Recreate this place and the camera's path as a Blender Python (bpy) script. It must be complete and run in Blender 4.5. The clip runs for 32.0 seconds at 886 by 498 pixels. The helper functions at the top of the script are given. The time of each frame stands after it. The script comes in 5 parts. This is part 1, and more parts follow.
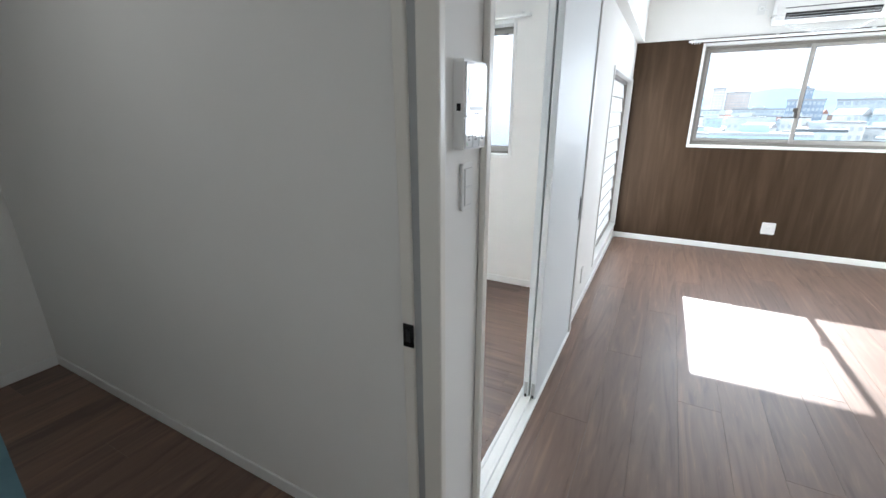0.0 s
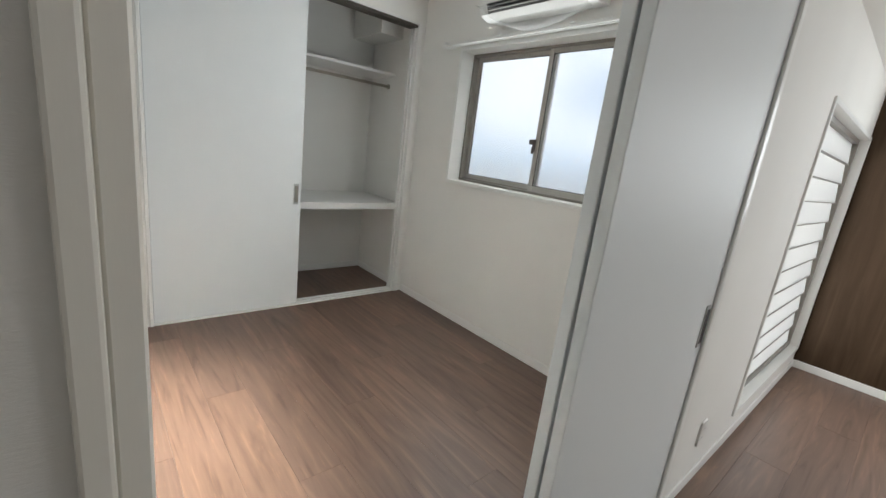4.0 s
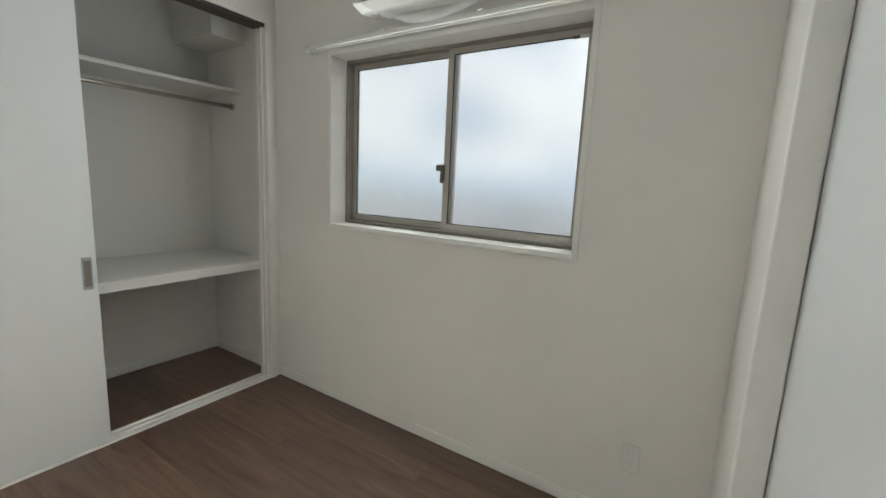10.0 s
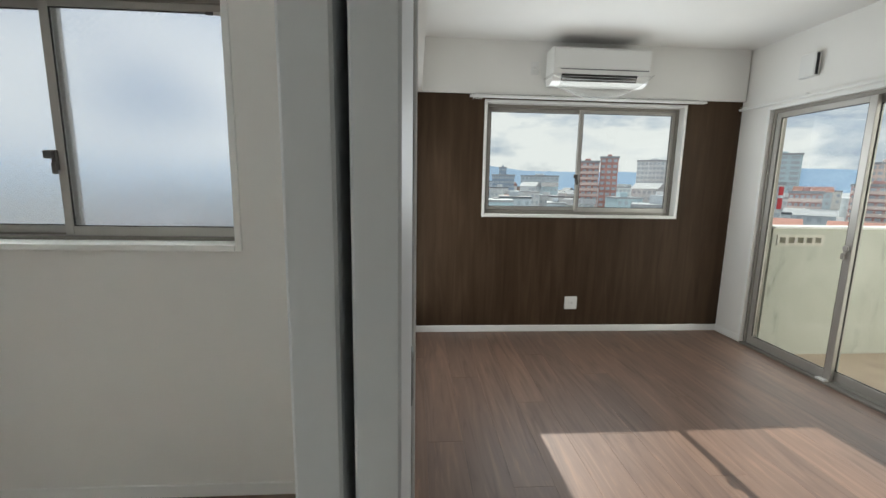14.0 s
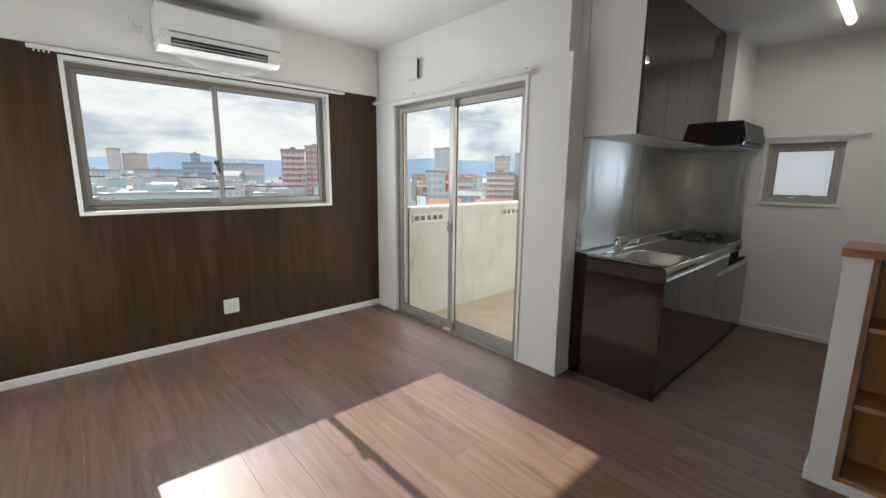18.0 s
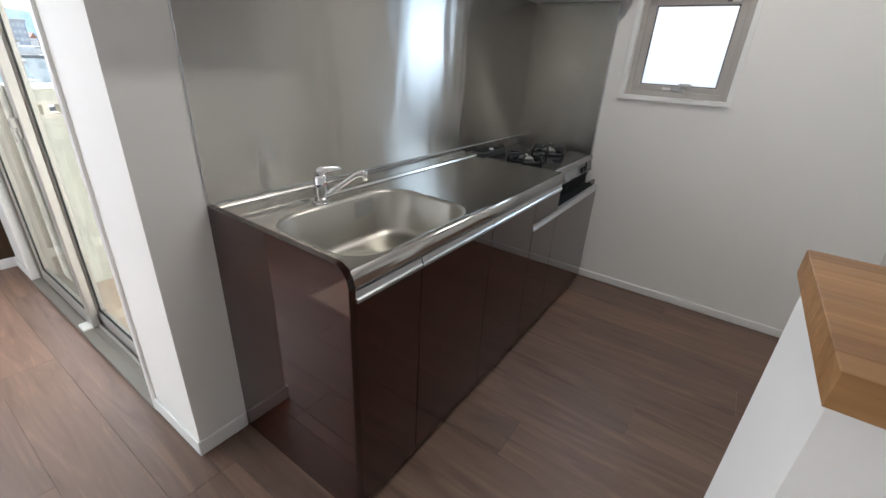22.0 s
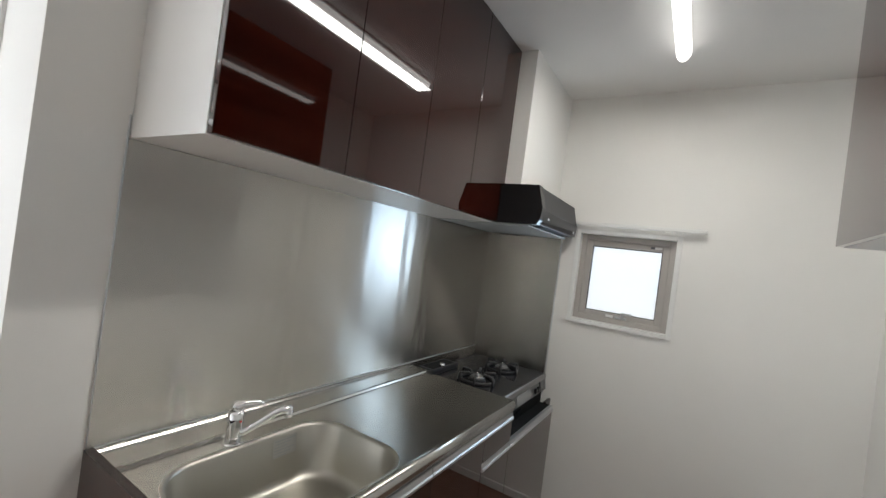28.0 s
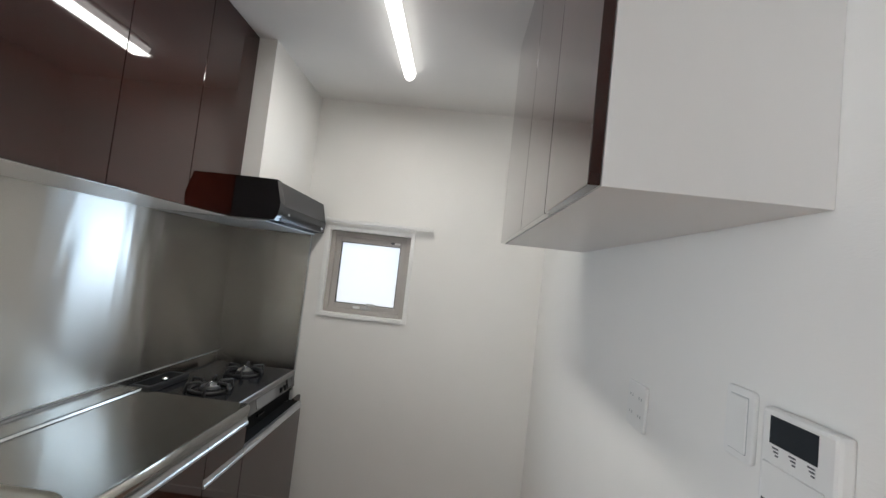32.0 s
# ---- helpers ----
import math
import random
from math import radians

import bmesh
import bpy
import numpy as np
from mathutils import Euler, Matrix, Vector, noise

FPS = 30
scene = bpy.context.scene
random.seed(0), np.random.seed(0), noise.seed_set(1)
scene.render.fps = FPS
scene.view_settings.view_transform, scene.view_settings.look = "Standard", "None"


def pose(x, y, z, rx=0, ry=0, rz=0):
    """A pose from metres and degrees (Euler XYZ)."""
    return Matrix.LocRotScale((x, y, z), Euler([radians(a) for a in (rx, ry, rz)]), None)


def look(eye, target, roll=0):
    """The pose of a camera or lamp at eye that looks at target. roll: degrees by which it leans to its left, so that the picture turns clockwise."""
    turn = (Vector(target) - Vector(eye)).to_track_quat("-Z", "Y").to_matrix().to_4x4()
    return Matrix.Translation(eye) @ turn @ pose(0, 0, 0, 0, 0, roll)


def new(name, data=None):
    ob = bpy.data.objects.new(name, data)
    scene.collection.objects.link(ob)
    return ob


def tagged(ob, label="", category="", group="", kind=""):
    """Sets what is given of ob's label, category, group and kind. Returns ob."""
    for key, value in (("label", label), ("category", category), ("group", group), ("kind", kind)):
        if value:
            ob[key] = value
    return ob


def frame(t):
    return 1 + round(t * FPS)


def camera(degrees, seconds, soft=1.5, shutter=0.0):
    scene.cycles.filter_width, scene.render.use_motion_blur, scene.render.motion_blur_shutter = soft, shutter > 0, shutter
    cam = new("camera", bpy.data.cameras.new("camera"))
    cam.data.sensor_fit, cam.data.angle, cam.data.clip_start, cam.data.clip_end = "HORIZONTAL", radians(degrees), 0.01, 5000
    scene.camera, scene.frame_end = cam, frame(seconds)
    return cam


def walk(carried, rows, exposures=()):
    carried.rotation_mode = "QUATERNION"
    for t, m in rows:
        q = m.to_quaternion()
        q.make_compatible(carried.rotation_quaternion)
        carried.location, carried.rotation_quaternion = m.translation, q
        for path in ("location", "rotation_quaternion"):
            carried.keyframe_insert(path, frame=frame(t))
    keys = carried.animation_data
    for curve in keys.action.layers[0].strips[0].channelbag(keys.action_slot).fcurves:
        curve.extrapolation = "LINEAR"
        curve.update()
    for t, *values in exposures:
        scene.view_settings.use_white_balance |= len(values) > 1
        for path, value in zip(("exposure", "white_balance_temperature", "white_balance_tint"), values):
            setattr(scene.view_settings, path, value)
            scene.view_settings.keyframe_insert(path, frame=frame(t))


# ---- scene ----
cam = camera(93.9, 32.0)
PATH = [
    (0, (0.441, 0.043, 1.428), (-0.449, 1.722, 0.805), -0.2),
    (0.5, (0.444, 0.187, 1.43), (-0.168, 1.987, 0.809), 0.3),
    (1, (0.443, 0.264, 1.449), (0.049, 2.128, 0.839), 0.6),
    (1.5, (0.464, 0.321, 1.439), (0.189, 2.211, 0.847), 1.6),
    (2, (0.478, 0.468, 1.343), (0.189, 2.366, 0.781), 3.5),
    (2.5, (0.484, 0.611, 1.312), (-0.037, 2.46, 0.756), 4.9),
    (3, (0.46, 0.782, 1.316), (-0.355, 2.535, 0.804), 5.8),
    (3.5, (0.448, 0.951, 1.343), (-0.715, 2.501, 0.848), 6.6),
    (4, (0.4, 1.107, 1.336), (-1.056, 2.397, 0.869), 7.1),
    (4.5, (0.284, 1.199, 1.311), (-1.376, 2.233, 0.892), 6.8),
    (6.5, (-0.181, 1.475, 1.361), (-2.059, 2.098, 1.073), 5.9),
    (7, (-0.282, 1.507, 1.374), (-2.089, 2.309, 1.079), 5.1),
    (7.5, (-0.322, 1.521, 1.376), (-2.031, 2.514, 1.07), 4.4),
    (8, (-0.325, 1.536, 1.363), (-1.914, 2.711, 1.056), 3.9),
    (8.5, (-0.31, 1.547, 1.366), (-1.772, 2.876, 1.054), 3.8),
    (9, (-0.285, 1.56, 1.371), (-1.617, 3.019, 1.056), 3.5),
    (9.5, (-0.272, 1.554, 1.374), (-1.462, 3.129, 1.059), 3.1),
    (10, (-0.231, 1.576, 1.373), (-1.287, 3.246, 1.062), 2.7),
    (10.5, (-0.207, 1.581, 1.384), (-1.107, 3.339, 1.07), 2.1),
    (11, (-0.16, 1.593, 1.389), (-0.908, 3.421, 1.073), 1.4),
    (11.5, (-0.136, 1.601, 1.378), (-0.710, 3.495, 1.076), 1.6),
    (12, (-0.099, 1.603, 1.372), (-0.524, 3.546, 1.072), 1.2),
    (12.5, (-0.067, 1.609, 1.368), (-0.335, 3.568, 1.067), 1.2),
    (13, (-0.038, 1.613, 1.371), (-0.168, 3.585, 1.064), 1.3),
    (13.5, (0.001, 1.613, 1.37), (0.002, 3.589, 1.06), 1.2),
    (14, (0.025, 1.621, 1.367), (0.159, 3.592, 1.052), 1.0),
    (14.5, (0.083, 1.614, 1.365), (0.342, 3.57, 1.043), 0.6),
    (16.5, (0.264, 1.597, 1.359), (1.064, 3.398, 1.022), -0.1),
    (17, (0.325, 1.588, 1.355), (1.297, 3.304, 1.02), -0.0),
    (17.5, (0.411, 1.591, 1.359), (1.568, 3.185, 1.017), 0.2),
    (18, (0.565, 1.656, 1.363), (1.886, 3.117, 1.015), 0.6),
    (18.5, (0.748, 1.677, 1.356), (2.192, 3.015, 1.0), 1.0),
    (19, (0.971, 1.652, 1.363), (2.504, 2.881, 0.988), 1.3),
    (19.5, (1.217, 1.664, 1.339), (2.805, 2.815, 0.947), 1.2),
    (20, (1.513, 1.727, 1.349), (3.172, 2.747, 0.895), 1.8),
    (20.5, (1.802, 1.77, 1.322), (3.455, 2.755, 0.776), 2.5),
    (21, (2.087, 1.802, 1.309), (3.713, 2.772, 0.665), 2.8),
    (21.5, (2.335, 1.88, 1.297), (3.911, 2.872, 0.569), 3.4),
    (22, (2.559, 1.913, 1.282), (4.068, 2.931, 0.454), 3.4),
    (22.5, (2.725, 1.925, 1.255), (4.181, 2.946, 0.34), 3.3),
    (23, (2.782, 1.943, 1.238), (4.2, 2.957, 0.259), 3.1),
    (23.5, (2.796, 1.968, 1.231), (4.214, 2.96, 0.229), 3.3),
    (24, (2.796, 1.973, 1.247), (4.245, 2.959, 0.283), 3.6),
    (24.5, (2.788, 1.97, 1.271), (4.281, 2.97, 0.394), 4.0),
    (25, (2.785, 1.969, 1.293), (4.328, 2.993, 0.537), 4.5),
    (25.5, (2.777, 1.968, 1.315), (4.364, 3.022, 0.705), 4.9),
    (26, (2.762, 1.978, 1.359), (4.383, 3.047, 0.878), 5.9),
    (26.5, (2.744, 1.966, 1.382), (4.384, 3.067, 1.07), 6.1),
    (28.5, (2.664, 1.897, 1.463), (4.399, 2.889, 1.55), 8.5),
    (29, (2.666, 1.873, 1.468), (4.465, 2.739, 1.59), 8.5),
    (29.5, (2.683, 1.834, 1.473), (4.544, 2.552, 1.613), 8.1),
    (30, (2.691, 1.804, 1.476), (4.604, 2.366, 1.628), 7.5),
    (30.5, (2.696, 1.782, 1.478), (4.647, 2.193, 1.635), 7.2),
    (31, (2.695, 1.765, 1.48), (4.67, 2.041, 1.634), 6.9),
    (31.5, (2.696, 1.746, 1.478), (4.685, 1.909, 1.619), 6.6),
    (32, (2.689, 1.73, 1.479), (4.684, 1.805, 1.592), 6.4),
]
# seconds, stops, kelvin, tint of the white balance
EXPOSURES = [(0.0, 1.85, 5950, 8), (1.0, 1.36, 6000, 8), (2.0, 1.12, 6080, 8), (3.0, 1.06, 6350, 8), (4.5, 1.06, 6700, 8), (7.0, 0.72, 6850, 6), (9.0, 0.75, 6900, 5), (12.0, 0.70, 6700, 6), (14.0, 0.46, 6600, 6),
             (17.0, 0.66, 6620, 9), (19.0, 0.74, 6620, 10), (20.0, 0.96, 6400, 9), (21.0, 1.31, 6250, 11), (22.0, 1.74, 6250, 11), (23.5, 2.06, 7000, 9), (25.0, 2.0, 6700, 9), (26.5, 1.80, 6420, 9), (28.5, 1.69, 6400, 9), (32.0, 1.70, 6350, 10)]
walk(cam, [(t, look(eye, target, roll)) for t, eye, target, roll in PATH], EXPOSURES)

# ---------- plan, in metres ----------
X_W, X_E, Y_N = 0.0, 2.94, 5.30          # living room: west, east, north
Y_S = -0.50                               # living room south end, behind the walk; unseen, set close to bounce light
Y_K, Y_KS, X_KE = 3.12, 1.215, 5.19       # kitchen north, south, east
BX0, BX1, BY0, BY1 = -2.62, -0.10, 1.11, 3.30   # bedroom
CX0, CY0 = -3.43, 1.30         # closet
HY0, HY1 = -0.50, 0.87                    # hall; its unseen south side is set close to bounce light
Z_L, Z_K, Z_B = 2.56, 2.478, 2.48         # ceilings
T_OUT = 0.16

# ---------- world, sun, large lights ----------
SUN_ELEV = math.atan(0.69)
world = bpy.data.worlds.new("sky")
scene.world = world
world.use_nodes = True
wn, wl = world.node_tree.nodes, world.node_tree.links
wn.clear()
w_out = wn.new("ShaderNodeOutputWorld")
w_bg = wn.new("ShaderNodeBackground")
w_sky = wn.new("ShaderNodeTexSky")
w_sky.sky_type, w_sky.sun_disc = "NISHITA", False
w_sky.sun_elevation, w_sky.sun_rotation = SUN_ELEV, math.radians(0)
w_tc = wn.new("ShaderNodeTexCoord")
w_map = wn.new("ShaderNodeMapping")
w_map.inputs["Scale"].default_value = (1.0, 1.0, 2.6)
w_noise = wn.new("ShaderNodeTexNoise")
w_noise.inputs["Scale"].default_value = 4.2
w_noise.inputs["Detail"].default_value = 7
w_noise.inputs["Roughness"].default_value = 0.55
w_ramp = wn.new("ShaderNodeValToRGB")
w_ramp.color_ramp.elements[0].position, w_ramp.color_ramp.elements[1].position = 0.38, 0.50
w_cloud = wn.new("ShaderNodeMix")
w_cloud.data_type = "RGBA"
# grey undersides of the clouds
w_noise2 = wn.new("ShaderNodeTexNoise")
w_noise2.inputs["Scale"].default_value = 6.0
w_noise2.inputs["Detail"].default_value = 8
w_noise2.inputs["Roughness"].default_value = 0.58
w_ramp2 = wn.new("ShaderNodeValToRGB")
w_ramp2.color_ramp.elements[0].position, w_ramp2.color_ramp.elements[1].position = 0.50, 0.78
w_ramp2.color_ramp.elements[0].color, w_ramp2.color_ramp.elements[1].color = (7.8, 7.85, 8.0, 1), (5.3, 5.75, 6.6, 1)
w_low = wn.new("ShaderNodeMix")
w_low.data_type = "RGBA"
w_low.inputs[0].default_value = 0.88
w_low.inputs[7].default_value = (2.9, 3.6, 4.9, 1)
wl.new(w_tc.outputs["Generated"], w_map.inputs[0])
wl.new(w_map.outputs[0], w_noise.inputs["Vector"])
wl.new(w_noise.outputs["Fac"], w_ramp.inputs[0])
wl.new(w_map.outputs[0], w_noise2.inputs["Vector"])
wl.new(w_noise2.outputs["Fac"], w_ramp2.inputs[0])
wl.new(w_ramp2.outputs[0], w_cloud.inputs[7])
wl.new(w_sky.outputs[0], w_low.inputs[6])
wl.new(w_low.outputs[2], w_cloud.inputs[6])
wl.new(w_ramp.outputs[0], w_cloud.inputs[0])
wl.new(w_cloud.outputs[2], w_bg.inputs["Color"])
w_bg.inputs["Strength"].default_value = 0.086
wl.new(w_bg.outputs[0], w_out.inputs["Surface"])

sun_data = bpy.data.lights.new("sun", "SUN")
sun_data.energy, sun_data.angle, sun_data.color = 5.0, math.radians(0.5), (1.0, 0.965, 0.92)
sun = new("sun", sun_data)
sun.matrix_world = look((0, 20, 14), Vector((0, 20, 14)) + Vector((0.0175, -1.0, -0.69)))


def window_light(name, eye, target, w, h, watts, color=(0.93, 0.965, 1.0)):
    d = bpy.data.lights.new(name, "AREA")
    d.shape, d.size, d.size_y, d.energy, d.color = "RECTANGLE", w, h, watts, color
    ob = new(name, d)
    ob.matrix_world = look(eye, target)
    return ob


window_light("sky_light_north", (1.51, 5.278, 1.58), (1.51, 4.3, 1.58), 1.70, 0.88, 12.5, (0.89, 0.945, 1.0))
window_light("sky_light_balcony", (2.926, 4.2, 1.0), (1.9, 4.2, 1.0), 1.44, 1.90, 5.0)
window_light("sky_light_bedroom", (-1.40, 3.286, 1.58), (-1.40, 2.3, 1.58), 1.38, 0.88, 7.0, (0.91, 0.96, 1.0))
window_light("sky_light_kitchen", (X_KE - 0.016, 2.28, 1.43), (4.3, 2.26, 1.43), 0.38, 0.40, 0.72, (0.58, 0.78, 1.0))
window_light("sky_light_louvre", (0.013, 4.45, 0.97), (1.0, 4.45, 0.97), 1.5, 1.5, 6.8)
window_light("kitchen_tube_light", (4.09, 2.07, 2.412), (4.09, 2.07, 1.0), 1.22, 0.09, 3.7, (1.0, 0.96, 0.90))
# fill light added out of view to lift the dark hall
window_light("hall_fill_light", (-1.10, 0.10, 2.345), (-1.10, 0.10, 1.0), 0.24, 0.24, 0.75, (1.0, 0.97, 0.92))
# sunlight scattered forward by the frosted bedroom panes
frost_sun = window_light("sun_through_frosted_glass", (-1.40, 3.27, 1.60), (-1.38, 2.27, 0.88), 1.20, 0.30, 7.0, (1.0, 0.965, 0.92))
frost_sun.data.spread = math.radians(29)


# ---------- materials ----------
def mat(name, color, rough=0.5, metal=0.0, spec=0.5):
    m = bpy.data.materials.new(name)
    m.use_nodes = True
    b = m.node_tree.nodes["Principled BSDF"]
    b.inputs["Base Color"].default_value = (*color, 1)
    b.inputs["Roughness"].default_value = rough
    b.inputs["Metallic"].default_value = metal
    b.inputs["Specular IOR Level"].default_value = spec
    return m


def nodes_of(m):
    nt = m.node_tree
    return nt.nodes, nt.links, nt.nodes["Principled BSDF"]


def coords(m, scale=(1, 1, 1), kind="Object", shuffle=False):
    n, l, _ = nodes_of(m)
    tc, mp = n.new("ShaderNodeTexCoord"), n.new("ShaderNodeMapping")
    mp.inputs["Scale"].default_value = scale
    if shuffle:
        info, add, mul = n.new("ShaderNodeObjectInfo"), n.new("ShaderNodeVectorMath"), n.new("ShaderNodeVectorMath")
        mul.operation = "MULTIPLY"
        mul.inputs[1].default_value = (37.0, 53.0, 19.0)
        l.new(info.outputs["Random"], mul.inputs[0])
        l.new(tc.outputs[kind], add.inputs[0])
        l.new(mul.outputs[0], add.inputs[1])
        l.new(add.outputs[0], mp.inputs[0])
    else:
        l.new(tc.outputs[kind], mp.inputs[0])
    return mp.outputs[0]


def noise_of(m, vec, scale, detail=4, rough=0.55, distort=0.0):
    n, l, _ = nodes_of(m)
    t = n.new("ShaderNodeTexNoise")
    t.inputs["Scale"].default_value = scale
    t.inputs["Detail"].default_value = detail
    t.inputs["Roughness"].default_value = rough
    t.inputs["Distortion"].default_value = distort
    l.new(vec, t.inputs["Vector"])
    return t.outputs["Fac"]


def ramp_of(m, fac, stops):
    n, l, _ = nodes_of(m)
    r = n.new("ShaderNodeValToRGB")
    e = r.color_ramp.elements
    while len(e) < len(stops):
        e.new(0.5)
    for el, (p, c) in zip(e, stops):
        el.position, el.color = p, (*c, 1)
    l.new(fac, r.inputs[0])
    return r.outputs[0]


def mix_of(m, fac, a, b, mode="MIX"):
    n, l, _ = nodes_of(m)
    x = n.new("ShaderNodeMix")
    x.data_type, x.blend_type = "RGBA", mode
    if hasattr(fac, "is_linked"):
        l.new(fac, x.inputs[0])
    else:
        x.inputs[0].default_value = fac
    for k, v in ((6, a), (7, b)):
        if hasattr(v, "is_linked"):
            l.new(v, x.inputs[k])
        else:
            x.inputs[k].default_value = (*v, 1)
    return x.outputs[2]


def bump_of(m, height, strength=0.2, dist=0.002):
    n, l, b = nodes_of(m)
    bp = n.new("ShaderNodeBump")
    bp.inputs["Strength"].default_value = strength
    bp.inputs["Distance"].default_value = dist
    l.new(height, bp.inputs["Height"])
    l.new(bp.outputs[0], b.inputs["Normal"])


def rough_of(m, fac, lo, hi):
    n, l, b = nodes_of(m)
    r = n.new("ShaderNodeMapRange")
    r.inputs["To Min"].default_value, r.inputs["To Max"].default_value = lo, hi
    l.new(fac, r.inputs["Value"])
    l.new(r.outputs[0], b.inputs["Roughness"])


def paint(m, socket):
    n, l, b = nodes_of(m)
    l.new(socket, b.inputs["Base Color"])


# vinyl wallpaper: woven emboss and faint mottling
def wallpaper(name, color, dark):
    m = mat(name, color, 0.75, 0, 0.3)
    v = coords(m)
    big = noise_of(m, v, 1.3, 3)
    paint(m, ramp_of(m, big, [(0.35, dark), (0.65, color)]))
    w = coords(m, (75, 75, 380))
    bump_of(m, noise_of(m, w, 1.0, 4, 0.7), 0.45, 0.0014)
    return m


M_WALL = wallpaper("white_wallpaper", (0.86, 0.85, 0.82), (0.83, 0.82, 0.79))
M_CEIL = wallpaper("white_ceiling_paper", (0.86, 0.85, 0.83), (0.83, 0.82, 0.80))
M_TRIM = mat("white_trim", (0.86, 0.86, 0.84), 0.34)
bump_of(M_TRIM, noise_of(M_TRIM, coords(M_TRIM, (40, 40, 6)), 8, 3), 0.05, 0.001)
M_FRAME = mat("cream_door_frame", (0.80, 0.775, 0.71), 0.38)
bump_of(M_FRAME, noise_of(M_FRAME, coords(M_FRAME, (40, 40, 5)), 8, 3), 0.05, 0.001)
M_DOORW = mat("white_door_sheet", (0.77, 0.80, 0.81), 0.52, 0, 0.40)
bump_of(M_DOORW, noise_of(M_DOORW, coords(M_DOORW, (90, 90, 3)), 4, 3), 0.06, 0.001)
M_PLASTIC = mat("white_plastic", (0.80, 0.80, 0.78), 0.28)
M_PLASTIC2 = mat("grey_plastic", (0.45, 0.46, 0.46), 0.4)
# near-black that paints the shade inside the cooker's openings
M_SHADE = mat("shade_black", (0.006, 0.006, 0.006), 0.7, 0, 0.2)
M_DARK = mat("dark_gap", (0.02, 0.02, 0.02), 0.6)
M_BLACK = mat("black_gloss", (0.012, 0.012, 0.013), 0.12)
M_BLACKM = mat("black_enamel", (0.02, 0.02, 0.021), 0.42)
M_SCREEN = mat("dark_screen", (0.03, 0.035, 0.04), 0.08)
M_ALU = mat("bronze_grey_aluminium", (0.27, 0.25, 0.225), 0.42, 0.35)
M_ALU2 = mat("pale_aluminium", (0.46, 0.44, 0.41), 0.38, 0.4)
M_ALU3 = mat("warm_grey_frame", (0.44, 0.41, 0.38), 0.42, 0.3)
M_LOCK = mat("dark_bronze", (0.13, 0.12, 0.11), 0.4, 0.4)
M_ROD = mat("satin_rod", (0.50, 0.46, 0.40), 0.3, 0.9)
M_SILVER = mat("anodised_strip", (0.56, 0.57, 0.58), 0.32, 0.9)
M_CHROME = mat("chrome", (0.85, 0.86, 0.87), 0.06, 1.0)
M_INK = mat("grey_ink", (0.10, 0.10, 0.11), 0.5)
M_GREEN = mat("green_lamp", (0.1, 0.5, 0.15), 0.4)
M_LABEL = mat("paper_label", (0.75, 0.74, 0.72), 0.6)

# dark walnut flooring: long figure, cathedral swirls, fine pores
M_FLOOR = mat("walnut_floor", (0.10, 0.06, 0.04), 0.45, 0, 0.45)
_v = coords(M_FLOOR, (1, 1, 1), "Object", True)
_n1 = noise_of(M_FLOOR, coords(M_FLOOR, (8.5, 0.7, 8.5), "Object", True), 1.6, 2.6, 0.5, 2.2)
_n2 = noise_of(M_FLOOR, coords(M_FLOOR, (130, 3.2, 130), "Object", True), 2.0, 4, 0.6)
_n3 = noise_of(M_FLOOR, _v, 1.7, 3)
_n4 = noise_of(M_FLOOR, coords(M_FLOOR, (26, 1.6, 26), "Object", True), 2.2, 3, 0.5, 2.4)
_c = ramp_of(M_FLOOR, _n1, [(0.28, (0.096, 0.060, 0.043)), (0.42, (0.132, 0.084, 0.062)), (0.58, (0.150, 0.097, 0.072)), (0.74, (0.194, 0.123, 0.088))])
_c = mix_of(M_FLOOR, ramp_of(M_FLOOR, _n4, [(0.60, (0, 0, 0)), (0.76, (0.4, 0.4, 0.4))]), _c, (0.270, 0.155, 0.090))
_c = mix_of(M_FLOOR, 0.035, _c, ramp_of(M_FLOOR, _n2, [(0.3, (0.052, 0.030, 0.021)), (0.7, (0.26, 0.170, 0.125))]))
_info = M_FLOOR.node_tree.nodes.new("ShaderNodeObjectInfo")
_c = mix_of(M_FLOOR, 1.0, _c, ramp_of(M_FLOOR, _info.outputs["Random"], [(0.0, (0.99, 0.99, 1.01)), (1.0, (1.33, 1.29, 1.25))]), "MULTIPLY")
paint(M_FLOOR, _c)
rough_of(M_FLOOR, _n3, 0.38, 0.47)
bump_of(M_FLOOR, _n2, 0.03, 0.0004)

# vertical-grain wood wallpaper of the accent wall
M_ACCENT = mat("brown_wood_sheet", (0.12, 0.075, 0.045), 0.62, 0, 0.18)
_n1 = noise_of(M_ACCENT, coords(M_ACCENT, (9, 9, 0.8)), 1.6, 4, 0.5, 0.7)
_n2 = noise_of(M_ACCENT, coords(M_ACCENT, (150, 150, 4)), 1.5, 3)
_c = ramp_of(M_ACCENT, _n1, [(0.28, (0.042, 0.024, 0.013)), (0.52, (0.060, 0.036, 0.020)), (0.76, (0.082, 0.051, 0.030))])
_c = mix_of(M_ACCENT, 0.09, _c, ramp_of(M_ACCENT, _n2, [(0.3, (0.034, 0.019, 0.010)), (0.7, (0.088, 0.055, 0.033))]))
paint(M_ACCENT, _c)
bump_of(M_ACCENT, _n2, 0.15, 0.0006)

